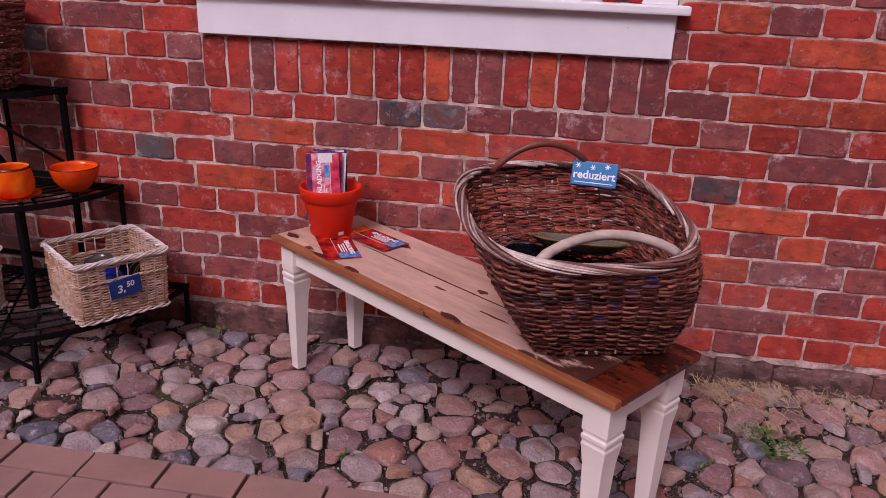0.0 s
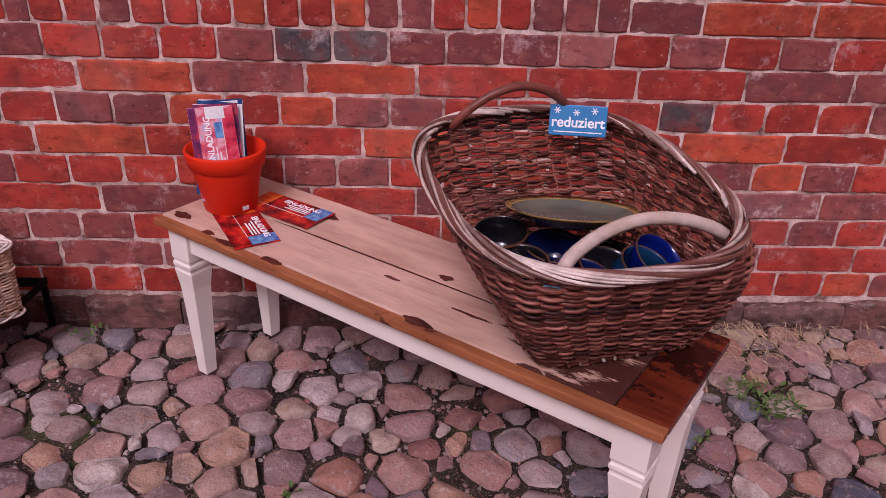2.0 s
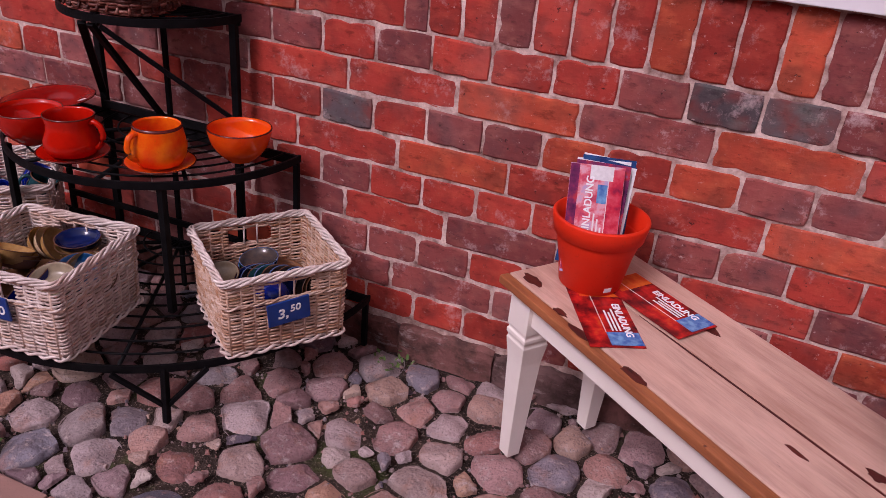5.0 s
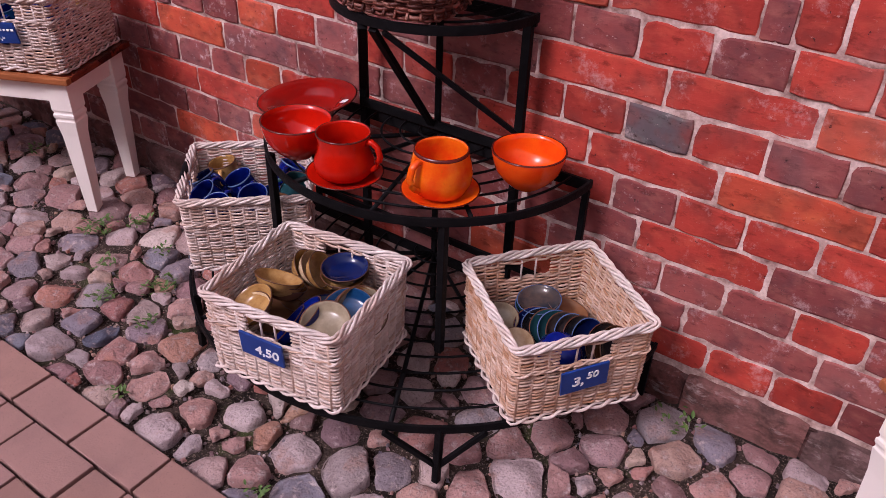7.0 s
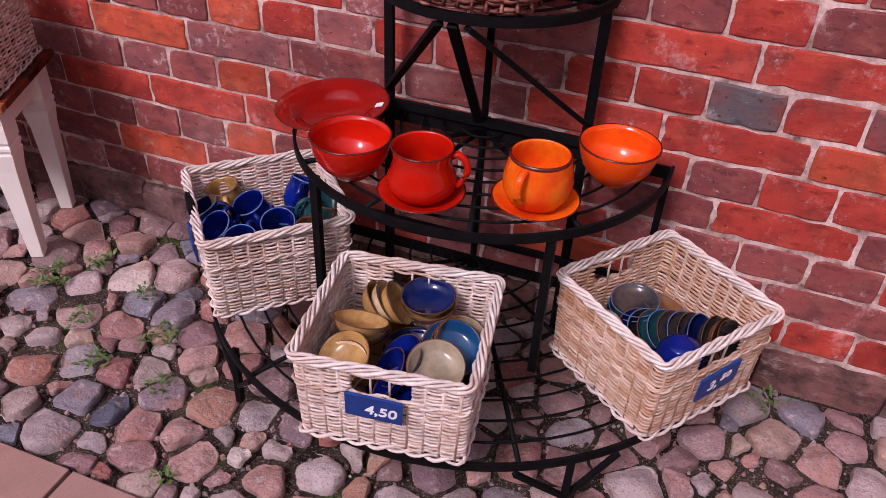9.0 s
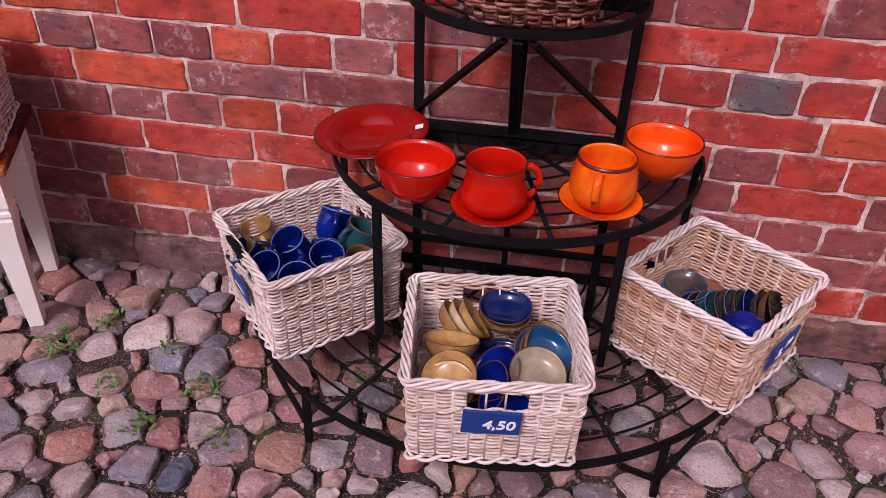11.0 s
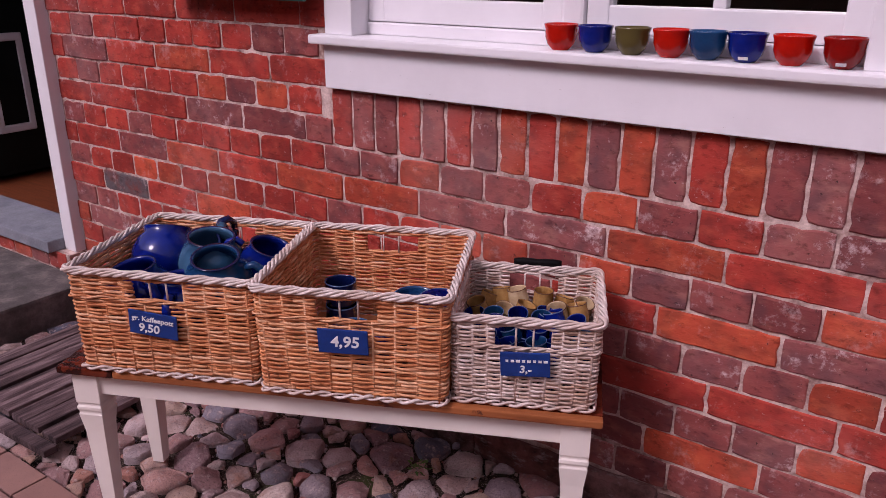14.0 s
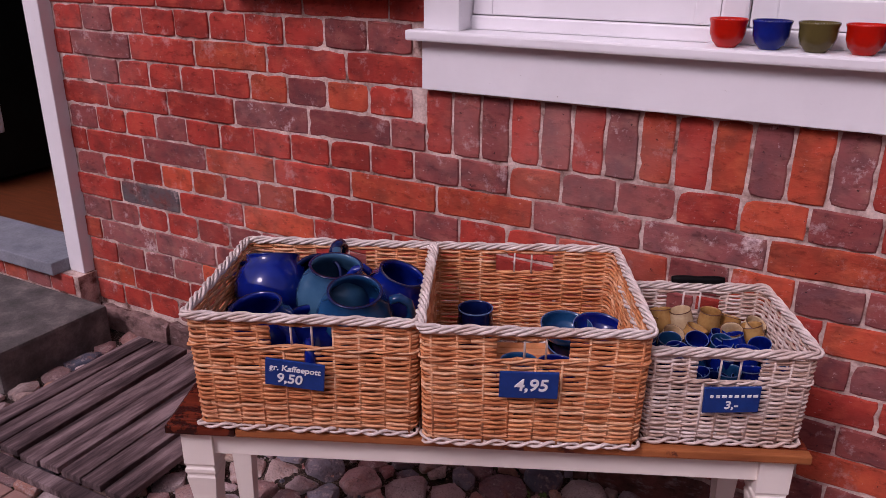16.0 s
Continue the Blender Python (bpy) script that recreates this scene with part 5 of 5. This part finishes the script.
# mugs in the basket on the stand
B_IN = pose(-1.688, -0.276, 0.184, 0, 0, 0)
for x, y, z, tx, ty, c in ((-0.115, 0.035, 0.060, 8, -8, "ochre"), (0.010, 0.095, 0.065, -30, 12, "cobalt"), (0.075, 0.055, 0.070, -10, 22, "teal"), (-0.035, 0.030, 0.055, 20, -12, "cobalt"),
                           (0.040, -0.010, 0.060, 22, 8, "cobalt"), (-0.045, -0.060, 0.062, 30, -16, "cobalt"), (0.092, -0.008, 0.050, 10, 22, "brown"), (0.008, -0.088, 0.060, 26, 4, "cobalt"),
                           (-0.105, -0.022, 0.050, 12, -25, "navy"), (0.020, 0.040, 0.015, 0, 0, "navy"), (-0.060, 0.010, 0.004, 0, 0, "navy"), (0.065, 0.010, 0.004, 0, 0, "cobalt"), (-0.01, -0.055, 0.002, 0, 0, "navy"), (-0.115, 0.035, 0.010, 0, 0, "ochre")):
    vessel("mug", "mug", B_IN @ pose(x, y, z, tx, ty, 0), 0.037, 0.072, c, {"ochre": "ochre", "cobalt": "cobalt blue", "teal": "dark teal", "brown": "brown", "navy": "navy blue"}[c] + " glazed mug heaped in a wicker basket",
           math.degrees(math.atan2(-y, -x)) + RND.uniform(-50, 50), LIP_BLUE if c in ("cobalt", "navy") else LIP, group="mugs in the basket")

# dishes in the front basket
F_IN = pose(-1.280, -0.505, 0.192, 0, 0, 8.5)
for x, y, z, tx, ty, r, c in ((-0.075, -0.085, 0.075, 18, -14, 0.050, "cream"), (-0.070, -0.075, 0.090, 24, -20, 0.050, "ochre"), (-0.075, -0.010, 0.100, -26, 4, 0.050, "ochre"), (-0.075, -0.004, 0.087, -26, 4, 0.050, "ochre"),
                              (-0.075, 0.002, 0.074, -26, 4, 0.050, "brown"), (-0.082, 0.082, 0.080, -10, 52, 0.042, "ochre"), (-0.066, 0.084, 0.082, -10, 54, 0.043, "cream"), (-0.048, 0.084, 0.084, -10, 56, 0.044, "ochre"),
                              (0.025, 0.090, 0.085, 2, 0, 0.050, "ochre"), (0.025, 0.092, 0.100, 3, 0, 0.050, "navy"), (0.060, 0.040, 0.060, 28, 62, 0.048, "brown"), (0.075, 0.040, 0.066, 28, 54, 0.050, "ochre"),
                              (0.092, 0.035, 0.066, 28, 30, 0.054, "grey"), (0.085, 0.010, 0.074, 24, 10, 0.054, "petrol"), (0.072, -0.050, 0.082, 22, 6, 0.050, "grey"), (0.020, -0.030, 0.060, 14, -40, 0.052, "cobalt"),
                              (0.008, -0.062, 0.055, 10, -50, 0.052, "cobalt"), (0.030, -0.085, 0.040, 8, -10, 0.052, "cobalt"), (0.020, 0.020, 0.030, 0, 0, 0.060, "navy"), (-0.060, -0.030, 0.030, 0, 0, 0.060, "brown"), (0.07, -0.01, 0.02, 0, 0, 0.06, "navy"), (-0.05, 0.06, 0.02, 0, 0, 0.06, "brown")):
    vessel("dish", "dish", F_IN @ pose(x, y, z, tx, ty, 0), r, 0.026, c, {"cream": "cream", "ochre": "ochre", "brown": "brown", "navy": "navy blue", "grey": "grey", "petrol": "petrol blue", "slate": "slate grey", "cobalt": "cobalt blue"}[c] + " glazed shallow dish heaped in a wicker basket", group="dishes in the front basket")

# dark dishes in the right basket: a row that has toppled like dominoes
SLATES = ("slate", "navy", "teal", "slate", "black", "slate", "navy", "teal")


def dark_dish(m, r, c, lip=LIP):
    shade = {"slate": "slate grey", "brown": "brown", "black": "black", "grey": "grey", "cream": "cream", "navy": "navy blue", "teal": "dark teal"}[c]
    vessel("dish", "dish", m, r, 0.018, c, shade + " glazed dish lying in a wicker basket", group="dishes in the dark row", lip=lip)


for k in range(4):
    dark_dish(pose(-0.926 + 0.002 * k, -0.222 + 0.002 * k, 0.222 + 0.012 * k, 4 + k, -3, 0), 0.046, SLATES[k], LIP if k % 2 else LIP_BLUE)
dark_dish(pose(-0.874, -0.184, 0.235, -14, 10, 0), 0.045, "brown")
dark_dish(pose(-0.878, -0.186, 0.222, -12, 8, 0), 0.045, "slate")
for k in range(8):
    f = k / 7
    dark_dish(pose(-0.895 + 0.090 * f, -0.268 + 0.022 * f, 0.238 + 0.008 * f, 14 - 8 * f, 12 + 46 * f, -14), 0.048 - 0.003 * f, SLATES[(k * 3 + 1) % 8], LIP_BLUE if k % 2 else LIP)
for x, y, ty, c in ((-0.782, -0.228, 66, "slate"), (-0.766, -0.224, 70, "brown"), (-0.745, -0.232, 48, "black")):
    dark_dish(pose(x, y, 0.240, 8, ty, -16), 0.044, c)
for x, y, z, tx, ty, r, c in ((-0.965, -0.295, 0.245, 20, 10, 0.038, "grey"), (-0.905, -0.335, 0.235, 24, 6, 0.038, "cream"), (-0.90, -0.21, 0.205, 0, 0, 0.060, "slate"), (-0.85, -0.27, 0.195, 0, 0, 0.060, "navy"),
                              (-0.87, -0.33, 0.190, 0, 0, 0.055, "black"), (-0.78, -0.25, 0.185, 0, 0, 0.055, "slate"), (-0.845, -0.215, 0.170, 0, 0, 0.06, "black")):
    dark_dish(pose(x, y, z, tx, ty, 0), r, c)
vessel("bowl", "bowl", pose(-0.826, -0.332, 0.296, 180 + 14, -8, 0), 0.045, 0.045, "cobalt", "cobalt blue glazed bowl upturned in a basket")

# coffee pots in the first basket on the bench
A_IN = pose(-3.262, -0.562, 0.480, 0, 0, 24.6)
for x, y, z, tx, ty, r, h, c, ho in ((-0.085, 0.035, 0.085, -26, -4, 0.074, 0.120, "cobalt", 150), (0.010, 0.120, 0.080, 38, 0, 0.070, 0.115, "navy", 70), (0.045, 0.030, 0.085, 6, 6, 0.072, 0.120, "steel", 100),
                                     (0.105, -0.050, 0.085, 14, 4, 0.070, 0.112, "petrol", 5), (0.150, 0.060, 0.075, 4, 20, 0.066, 0.110, "cobalt", 190), (-0.060, -0.085, 0.055, 8, -8, 0.068, 0.112, "cobalt", 320),
                                     (0.030, -0.090, 0.030, 0, 0, 0.068, 0.112, "cobalt", 280), (-0.120, 0.000, 0.0, 0, 0, 0.066, 0.110, "navy", 200), (0.110, 0.000, 0.0, 0, 0, 0.066, 0.110, "navy", 0), (0.000, 0.060, 0.0, 0, 0, 0.066, 0.110, "navy", 90)):
    vessel("coffee_pot_mug", "pot", A_IN @ pose(x, y, z, tx, ty, 0), r * 1.1, h * 1.1, c, {"cobalt": "cobalt blue", "navy": "navy blue", "petrol": "petrol blue", "steel": "pale steel blue"}[c] + " glazed bellied coffee mug in a basket", ho, G["navy"], "mug", "coffee mugs in the basket")

# few cups in the second basket
C_IN = pose(-2.850, -0.378, 0.445, 0, 0, 26)
for x, y, z, c in ((-0.105, 0.100, 0.0, "navy"), (-0.105, 0.100, 0.062, "navy"), (-0.02, -0.10, 0.045, "petrol"), (0.05, -0.105, 0.045, "cobalt"), (-0.07, -0.12, 0.04, "navy"), (-0.03, -0.1, 0.0, "navy"), (0.06, -0.1, 0.0, "navy")):
    vessel("cup", "mug", C_IN @ pose(x, y, z), 0.040, 0.068, c, {"teal": "dark teal", "petrol": "petrol blue", "cobalt": "cobalt blue", "navy": "navy blue"}[c] + " glazed cup in a nearly empty basket", None, LIP_BLUE, group="cups in the basket")
for x, y, z, c in ((0.085, 0.06, 0.075, "petrol"), (0.150, 0.04, 0.082, "cobalt"), (0.1, 0.06, 0.03, "navy"), (0.15, 0.03, 0.03, "navy")):
    vessel("bowl", "bowl", C_IN @ pose(x, y, z, 8, 4, 0), 0.056, 0.042, c, {"petrol": "petrol blue", "cobalt": "cobalt blue", "navy": "navy blue"}[c] + " glazed bowl stacked in a basket", lip=LIP_BLUE)

# little cups in the third basket
D_IN = pose(-2.516, -0.252, 0.445, 0, 0, 25.4)
k = 0
for row, (y, z, cols) in enumerate(((0.100, 0.100, "ooeooe"), (0.055, 0.094, "oeobeo"), (0.012, 0.088, "bpbpbb"), (-0.034, 0.082, "bbpbbp"), (-0.080, 0.078, "pbbpbb"))):
    for i, c in enumerate(cols):
        col = {"o": "ochre", "e": "cream", "b": "cobalt", "p": "petrol"}[c]
        vessel("cup", "mug", D_IN @ pose(-0.112 + 0.045 * i + RND.uniform(-0.006, 0.006), y + RND.uniform(-0.006, 0.006), z + RND.uniform(-0.016, 0.006), RND.uniform(-18, 22), RND.uniform(-20, 20), 0), 0.0235, 0.050, col,
               {"o": "ochre", "e": "cream", "b": "cobalt blue", "p": "petrol blue"}[c] + " glazed little cup heaped in a basket", None, LIP if c in "oe" else LIP_BLUE, group="little cups in the basket")
for i in range(5):
    for j in range(4):
        for zz in (0.0, 0.05):
            vessel("cup", "mug", D_IN @ pose(-0.10 + 0.05 * i, -0.08 + 0.055 * j, zz), 0.0235, 0.049, "navy", "navy blue glazed little cup low in a basket", None, LIP_BLUE, group="little cups in the basket")
grip = thing("basket_grip", "black plastic carrying grip on the basket rim", "grip", pose(-2.516, -0.252, 0.433, 0, 0, 25.4) @ pose(0.01, 0.150, 0.206))
part("grip_bar", mesh_of("grip_bar", *tube([(-0.055 + 0.011 * i, 0, 0.0065 + 0.0) for i in range(11)], [0.007, 0.0085, 0.0095, 0.009, 0.0085, 0.0075, 0.0085, 0.009, 0.0095, 0.0085, 0.007], 10), IRON, True), grip)

grip = thing("basket_grip", "dark wooden carrying grip on the basket rim", "grip", pose(-1.688, -0.276, 0.152, 0, 0, -47.5) @ pose(-0.01, -0.147, 0.186))
part("grip_bar", mesh_of("grip_bar", *tube([(-0.045 + 0.009 * i, 0.0, 0.004) for i in range(11)], [0.006, 0.0075, 0.0085, 0.009, 0.009, 0.009, 0.009, 0.009, 0.0085, 0.0075, 0.006], 10), IRON, True), grip)

# crockery in the big willow basket
W_IN = pose(0.553, -0.672, 0.445, 0, 0, 15)
for x, y, z, tx, ty, r, h, c, kind in ((-0.11, 0.115, 0.070, 8, -6, 0.058, 0.075, "black", "mug"), (-0.105, 0.015, 0.055, 10, -8, 0.058, 0.075, "black", "mug"), (-0.02, 0.055, 0.060, 6, 0, 0.062, 0.070, "navy", "bowl"),
                                       (-0.015, -0.045, 0.055, 10, -6, 0.064, 0.060, "navy", "bowl"), (0.045, -0.035, 0.068, 12, 6, 0.060, 0.060, "black", "bowl"), (0.095, -0.060, 0.074, 20, 12, 0.055, 0.070, "petrol", "mug"),
                                       (0.130, -0.030, 0.085, 28, 20, 0.055, 0.065, "cobalt", "bowl"), (-0.070, -0.100, 0.055, 26, -8, 0.056, 0.060, "sky", "bowl"), (0.020, -0.115, 0.050, 22, 0, 0.056, 0.060, "cobalt", "bowl"),
                                       (0.10, 0.06, 0.03, 0, 0, 0.06, 0.07, "black", "bowl"), (-0.05, 0.0, 0.0, 0, 0, 0.06, 0.07, "black", "bowl"), (0.07, 0.02, 0.0, 0, 0, 0.06, 0.07, "black", "bowl"), (0.0, 0.1, 0.0, 0, 0, 0.06, 0.07, "black", "bowl"), (-0.09, 0.08, 0.0, 0, 0, 0.05, 0.07, "black", "bowl")):
    vessel(kind, kind, W_IN @ pose(x * 0.88, y * 0.92, max(z - 0.012, 0.0), tx, ty, 0), r * 0.92, h, c, {"black": "black", "navy": "navy blue", "petrol": "petrol blue", "cobalt": "cobalt blue", "sky": "pale blue"}[c] + " glazed " + kind + " heaped in the willow basket",
           RND.uniform(0, 360) if kind == "mug" else None, LIP, group="crockery in the willow basket")
plate = vessel("serving_plate", "platter", W_IN @ pose(0.020, 0.066, 0.150, -13, 5, 0), 0.122, 0.026, "plate_grey", "large slate grey plate with ochre rim in the basket", lip=G["ochre"], category="plate")

# cups along the window sill
for k, (x, c) in enumerate(zip((-2.596, -2.514, -2.430, -2.347, -2.272, -2.196, -2.112, -2.024), ("scarlet", "cobalt", "olive", "scarlet", "petrol", "cobalt", "scarlet", "red"))):
    cup = vessel("cup", "cup_bowl", pose(x, -0.008, 1.1175), 0.038, 0.056, c, {"scarlet": "bright red", "cobalt": "cobalt blue", "olive": "olive brown", "petrol": "petrol blue", "red": "deep red"}[c] + " glazed little bowl on the window sill", group="bowls on the window sill", lip=G[c])
    if k in (5, 7):
        part("price_sticker", mesh_of("price_sticker", *box_data(-0.009, 0.009, -0.0006, 0.0006, -0.0035, 0.0035, 0.0004), PAPER), cup, pose(0.002, -0.0268, 0.009, 34, 0, 4))
for x in (0.590, 0.665):
    vessel("cup", "cup_bowl", pose(x, 0.004, 1.1175), 0.038, 0.056, "scarlet", "bright red glazed little bowl on the window sill", group="bowls on the window sill")

# ---- flower pot with leaflets ----
pot = thing("flower_pot", "orange red flower pot holding invitation leaflets on the bench", "flower pot", pose(-0.160, -0.199, 0.433))
part("body", mesh_of("body", *lathe([(0.0, 0.004), (0.056, 0.0), (0.060, 0.004), (0.077, 0.104), (0.0785, 0.107), (0.086, 0.110), (0.092, 0.144), (0.0905, 0.147), (0.085, 0.147), (0.080, 0.106), (0.058, 0.015), (0.0, 0.012)], 40), TERRACOTTA, True), pot)
part("sticker", mesh_of("sticker", *box_data(-0.008, 0.008, -0.0008, 0.0008, -0.005, 0.005, 0.0004), PAPER), pot, pose(0.0435, -0.0435, 0.016, 8, 0, 45))


def print_material(name, colours, scale):
    m = Nodes(name, 0.25, spec=0.5)
    tc = m.node("ShaderNodeTexCoord").outputs["Object"]
    m.colour(m.ramp(m.noise(scale, 4, 0.55, None, tc), colours))
    return m.mat


PRINT_RED = print_material("red_black_print", [(0.30, (0.012, 0.006, 0.010)), (0.45, (0.20, 0.010, 0.010)), (0.60, (0.55, 0.020, 0.014)), (0.75, (0.70, 0.12, 0.020))], 26)
PRINT_BLUE = print_material("blue_print_corner", [(0.35, (0.03, 0.10, 0.35)), (0.65, (0.16, 0.36, 0.60))], 60)
PRINT_PURPLE = print_material("purple_print", [(0.30, (0.035, 0.016, 0.060)), (0.5, (0.20, 0.030, 0.10)), (0.62, (0.55, 0.05, 0.06)), (0.75, (0.16, 0.20, 0.45))], 30)
PRINT_PALE = print_material("pale_pink_print", [(0.30, (0.30, 0.03, 0.10)), (0.45, (0.66, 0.10, 0.14)), (0.56, (0.72, 0.36, 0.42)), (0.66, (0.40, 0.36, 0.60)), (0.75, (0.16, 0.14, 0.40))], 34)
PRINT_MAGENTA = print_material("magenta_print", [(0.32, (0.10, 0.012, 0.05)), (0.48, (0.55, 0.03, 0.06)), (0.64, (0.68, 0.12, 0.16))], 26)
PRINT_ORANGE = print_material("orange_print", [(0.4, (0.62, 0.06, 0.010)), (0.65, (0.75, 0.16, 0.02))], 40)
PRINT_NAVY = print_material("dark_blue_print", [(0.4, (0.010, 0.030, 0.12)), (0.65, (0.02, 0.08, 0.22))], 40)


def leaflet(m, front, label, detail=True, upright=False):
    """A folded long leaflet, 0.10 x 0.21 m: x across, z along, printed face towards -y."""
    lf = thing("leaflet", label, "leaflet", m, "invitation leaflets")
    part("sheet", block("sheet", -0.0495, 0.0495, -0.0008, 0.0008, -0.105, 0.105, front, 0), lf)
    if upright:
        part("picture", block("picture", -0.012, 0.030, -0.0012, -0.0009, 0.078, 0.1045, PAPER, 0), lf)
        part("picture", block("picture", 0.004, 0.0215, -0.0012, -0.0009, 0.035, 0.070, PRINT_BLUE, 0), lf)
        part("fold_line", block("fold_line", 0.022, 0.023, -0.0013, -0.0009, -0.10, 0.1045, PAPER, 0), lf)
        writing("EINLADUNG", 0.0195, lf, pose(-0.010, -0.0016, 0.030, 0, -90, 0), CHALK)
        part("picture", block("picture", -0.0490, -0.0320, -0.0011, -0.0009, -0.10, 0.1045, PRINT_PURPLE, 0), lf)
        part("picture", block("picture", 0.0235, 0.0490, -0.0011, -0.0009, -0.10, 0.1000, PRINT_MAGENTA, 0), lf)
        for k, ln in enumerate((0.085, 0.075, 0.06)):
            part("text_line", block("text_line", 0.001 + 0.007 * k, 0.004 + 0.007 * k, -0.0013, -0.0009, -0.07, -0.07 + ln, PAPER, 0), lf)
    elif detail:
        part("picture", block("picture", -0.010, 0.0485, -0.0012, -0.0009, -0.100, -0.060, PRINT_BLUE, 0), lf)
        part("picture", block("picture", -0.030, 0.0485, -0.0012, -0.0009, 0.060, 0.1045, PRINT_ORANGE, 0), lf)
        part("fold_line", block("fold_line", -0.0105, -0.0095, -0.0013, -0.0009, -0.06, 0.1045, PAPER, 0), lf)
        writing("EINLADUNG", 0.0195, lf, pose(0.030, -0.0012, -0.020, 0, 90, 0), CHALK)
        for k, ln in enumerate((0.072, 0.060, 0.066)):
            part("text_line", block("text_line", 0.016 - 0.007 * k, 0.0195 - 0.007 * k, -0.0013, -0.0009, -0.055, -0.055 + ln, PAPER, 0), lf)
    return lf


leaflet(pose(-0.108, -0.306, 0.4340, -90, 0, 27), PRINT_RED, "glossy red and black invitation leaflet lying on the bench")
leaflet(pose(-0.026, -0.222, 0.4370, -90, 0, 54), PRINT_RED, "glossy red and black invitation leaflet lying on the bench")
for k in range(7):
    leaflet(pose(-0.173 + 0.004 * (k % 3), -0.224 + 0.008 * k, 0.572 + 0.003 * (k % 2), -10 - 1.5 * k, -5 + 3.0 * (k % 4), 3 + 2 * (k % 3)), PRINT_PALE if k < 1 else PRINT_PURPLE if k < 2 else (PRINT_NAVY if k % 2 else PAPER), "purple printed invitation leaflet standing in the pot", False, k == 0)

# ---- poster behind the window ----
poster = thing("window_poster", "red poster with white and blue stripes behind the pane", "poster", pose(-3.02, 0.100, 1.34))
part("sheet", block("sheet", -0.085, 0.085, -0.001, 0.001, -0.110, 0.25, PAPER, 0), poster)
part("red_field", block("red_field", -0.083, 0.083, -0.0022, -0.0012, -0.085, 0.248, G["red"], 0), poster)
part("blue_stripe", block("blue_stripe", -0.083, 0.083, -0.0022, -0.0012, -0.104, -0.096, TAG_BLUE, 0), poster)

# ---- weeds and dry grass ----
LEAF = speckled("weed_leaf", [(0.3, (0.050, 0.105, 0.020)), (0.7, (0.120, 0.21, 0.045))], 90, 0.6, 0.2, 0.001)
STRAW = speckled("dry_grass", [(0.3, (0.40, 0.27, 0.15)), (0.7, (0.66, 0.49, 0.31))], 60, 0.8, 0.1, 0.001)


def weed(x, y, spread, count, seed):
    rnd = random.Random(seed)
    leaves = []
    for _ in range(count):
        a, r = rnd.uniform(0, 360), spread * math.sqrt(rnd.random())
        s, tip = rnd.uniform(0.008, 0.017), rnd.uniform(5, 50)
        m = pose(r * math.cos(radians(a)), r * math.sin(radians(a)), rnd.uniform(-0.014, 0.010), 0, 0, rnd.uniform(0, 360)) @ pose(0, 0, 0, tip, 0, 0)
        v = [Vector(q) * s for q in ((0, 0, 0), (0.28, 0.45, 0.06), (0.22, 0.85, 0.02), (0, 1.25, -0.1), (-0.22, 0.85, 0.02), (-0.28, 0.45, 0.06), (0, 0.6, 0.0))]
        leaves.append(([m @ q for q in v], [(0, 1, 6), (1, 2, 6), (2, 3, 6), (3, 4, 6), (4, 5, 6), (5, 0, 6)]))
    ob = thing("weed", "small green weed growing between the cobbles", "weed", pose(x, y, 0), "weeds in the joints")
    part("leaves", mesh_of("leaves", *joined(leaves), LEAF), ob, kind="stuff")


for k, (x, y, s, c) in enumerate(((1.15, -0.37, 0.072, 190), (1.10, -0.31, 0.03, 30), (-2.27, -0.36, 0.05, 80), (-2.20, -0.27, 0.035, 40), (-2.02, -0.33, 0.03, 30), (-1.90, -0.44, 0.04, 50), (-1.98, -0.55, 0.03, 30), (-1.80, -0.55, 0.03, 26),
                                  (-2.10, -0.46, 0.03, 26), (-0.62, -0.09, 0.05, 36), (0.02, -0.68, 0.025, 24), (0.55, -0.30, 0.03, 24), (-1.22, -0.76, 0.025, 20), (-1.58, -0.33, 0.03, 24), (-1.66, -0.74, 0.02, 16), (-2.86, -0.18, 0.04, 30), (0.93, -0.50, 0.03, 20))):
    weed(x, y, s, c, k)
rnd = random.Random(77)
blades = []
for _ in range(650):
    x, y = 0.98 + abs(rnd.gauss(0, 0.30)), -0.04 - abs(rnd.gauss(0, 0.11))
    a, ln = rnd.uniform(0, 6.3), rnd.uniform(0.03, 0.075)
    dx, dy = math.cos(a) * ln, math.sin(a) * ln
    blades.append(([(x, y, 0.0), (x + 0.0018, y, 0.0), (x + dx * 0.6 + 0.0012, y + dy * 0.6, 0.014), (x + dx, y + dy, 0.006), (x + dx * 0.6, y + dy * 0.6, 0.013)], [(0, 1, 2, 4), (2, 3, 4)]))
tagged(new("dry_grass", mesh_of("dry_grass", *joined(blades), STRAW)), "dry straw-coloured grass at the wall foot", "grass", kind="stuff")


# ---- pieces of the floor and the wall ----
lay_plinth()
lay_pavers()
lay_cobbles()
strew_grit()
lay_bricks()
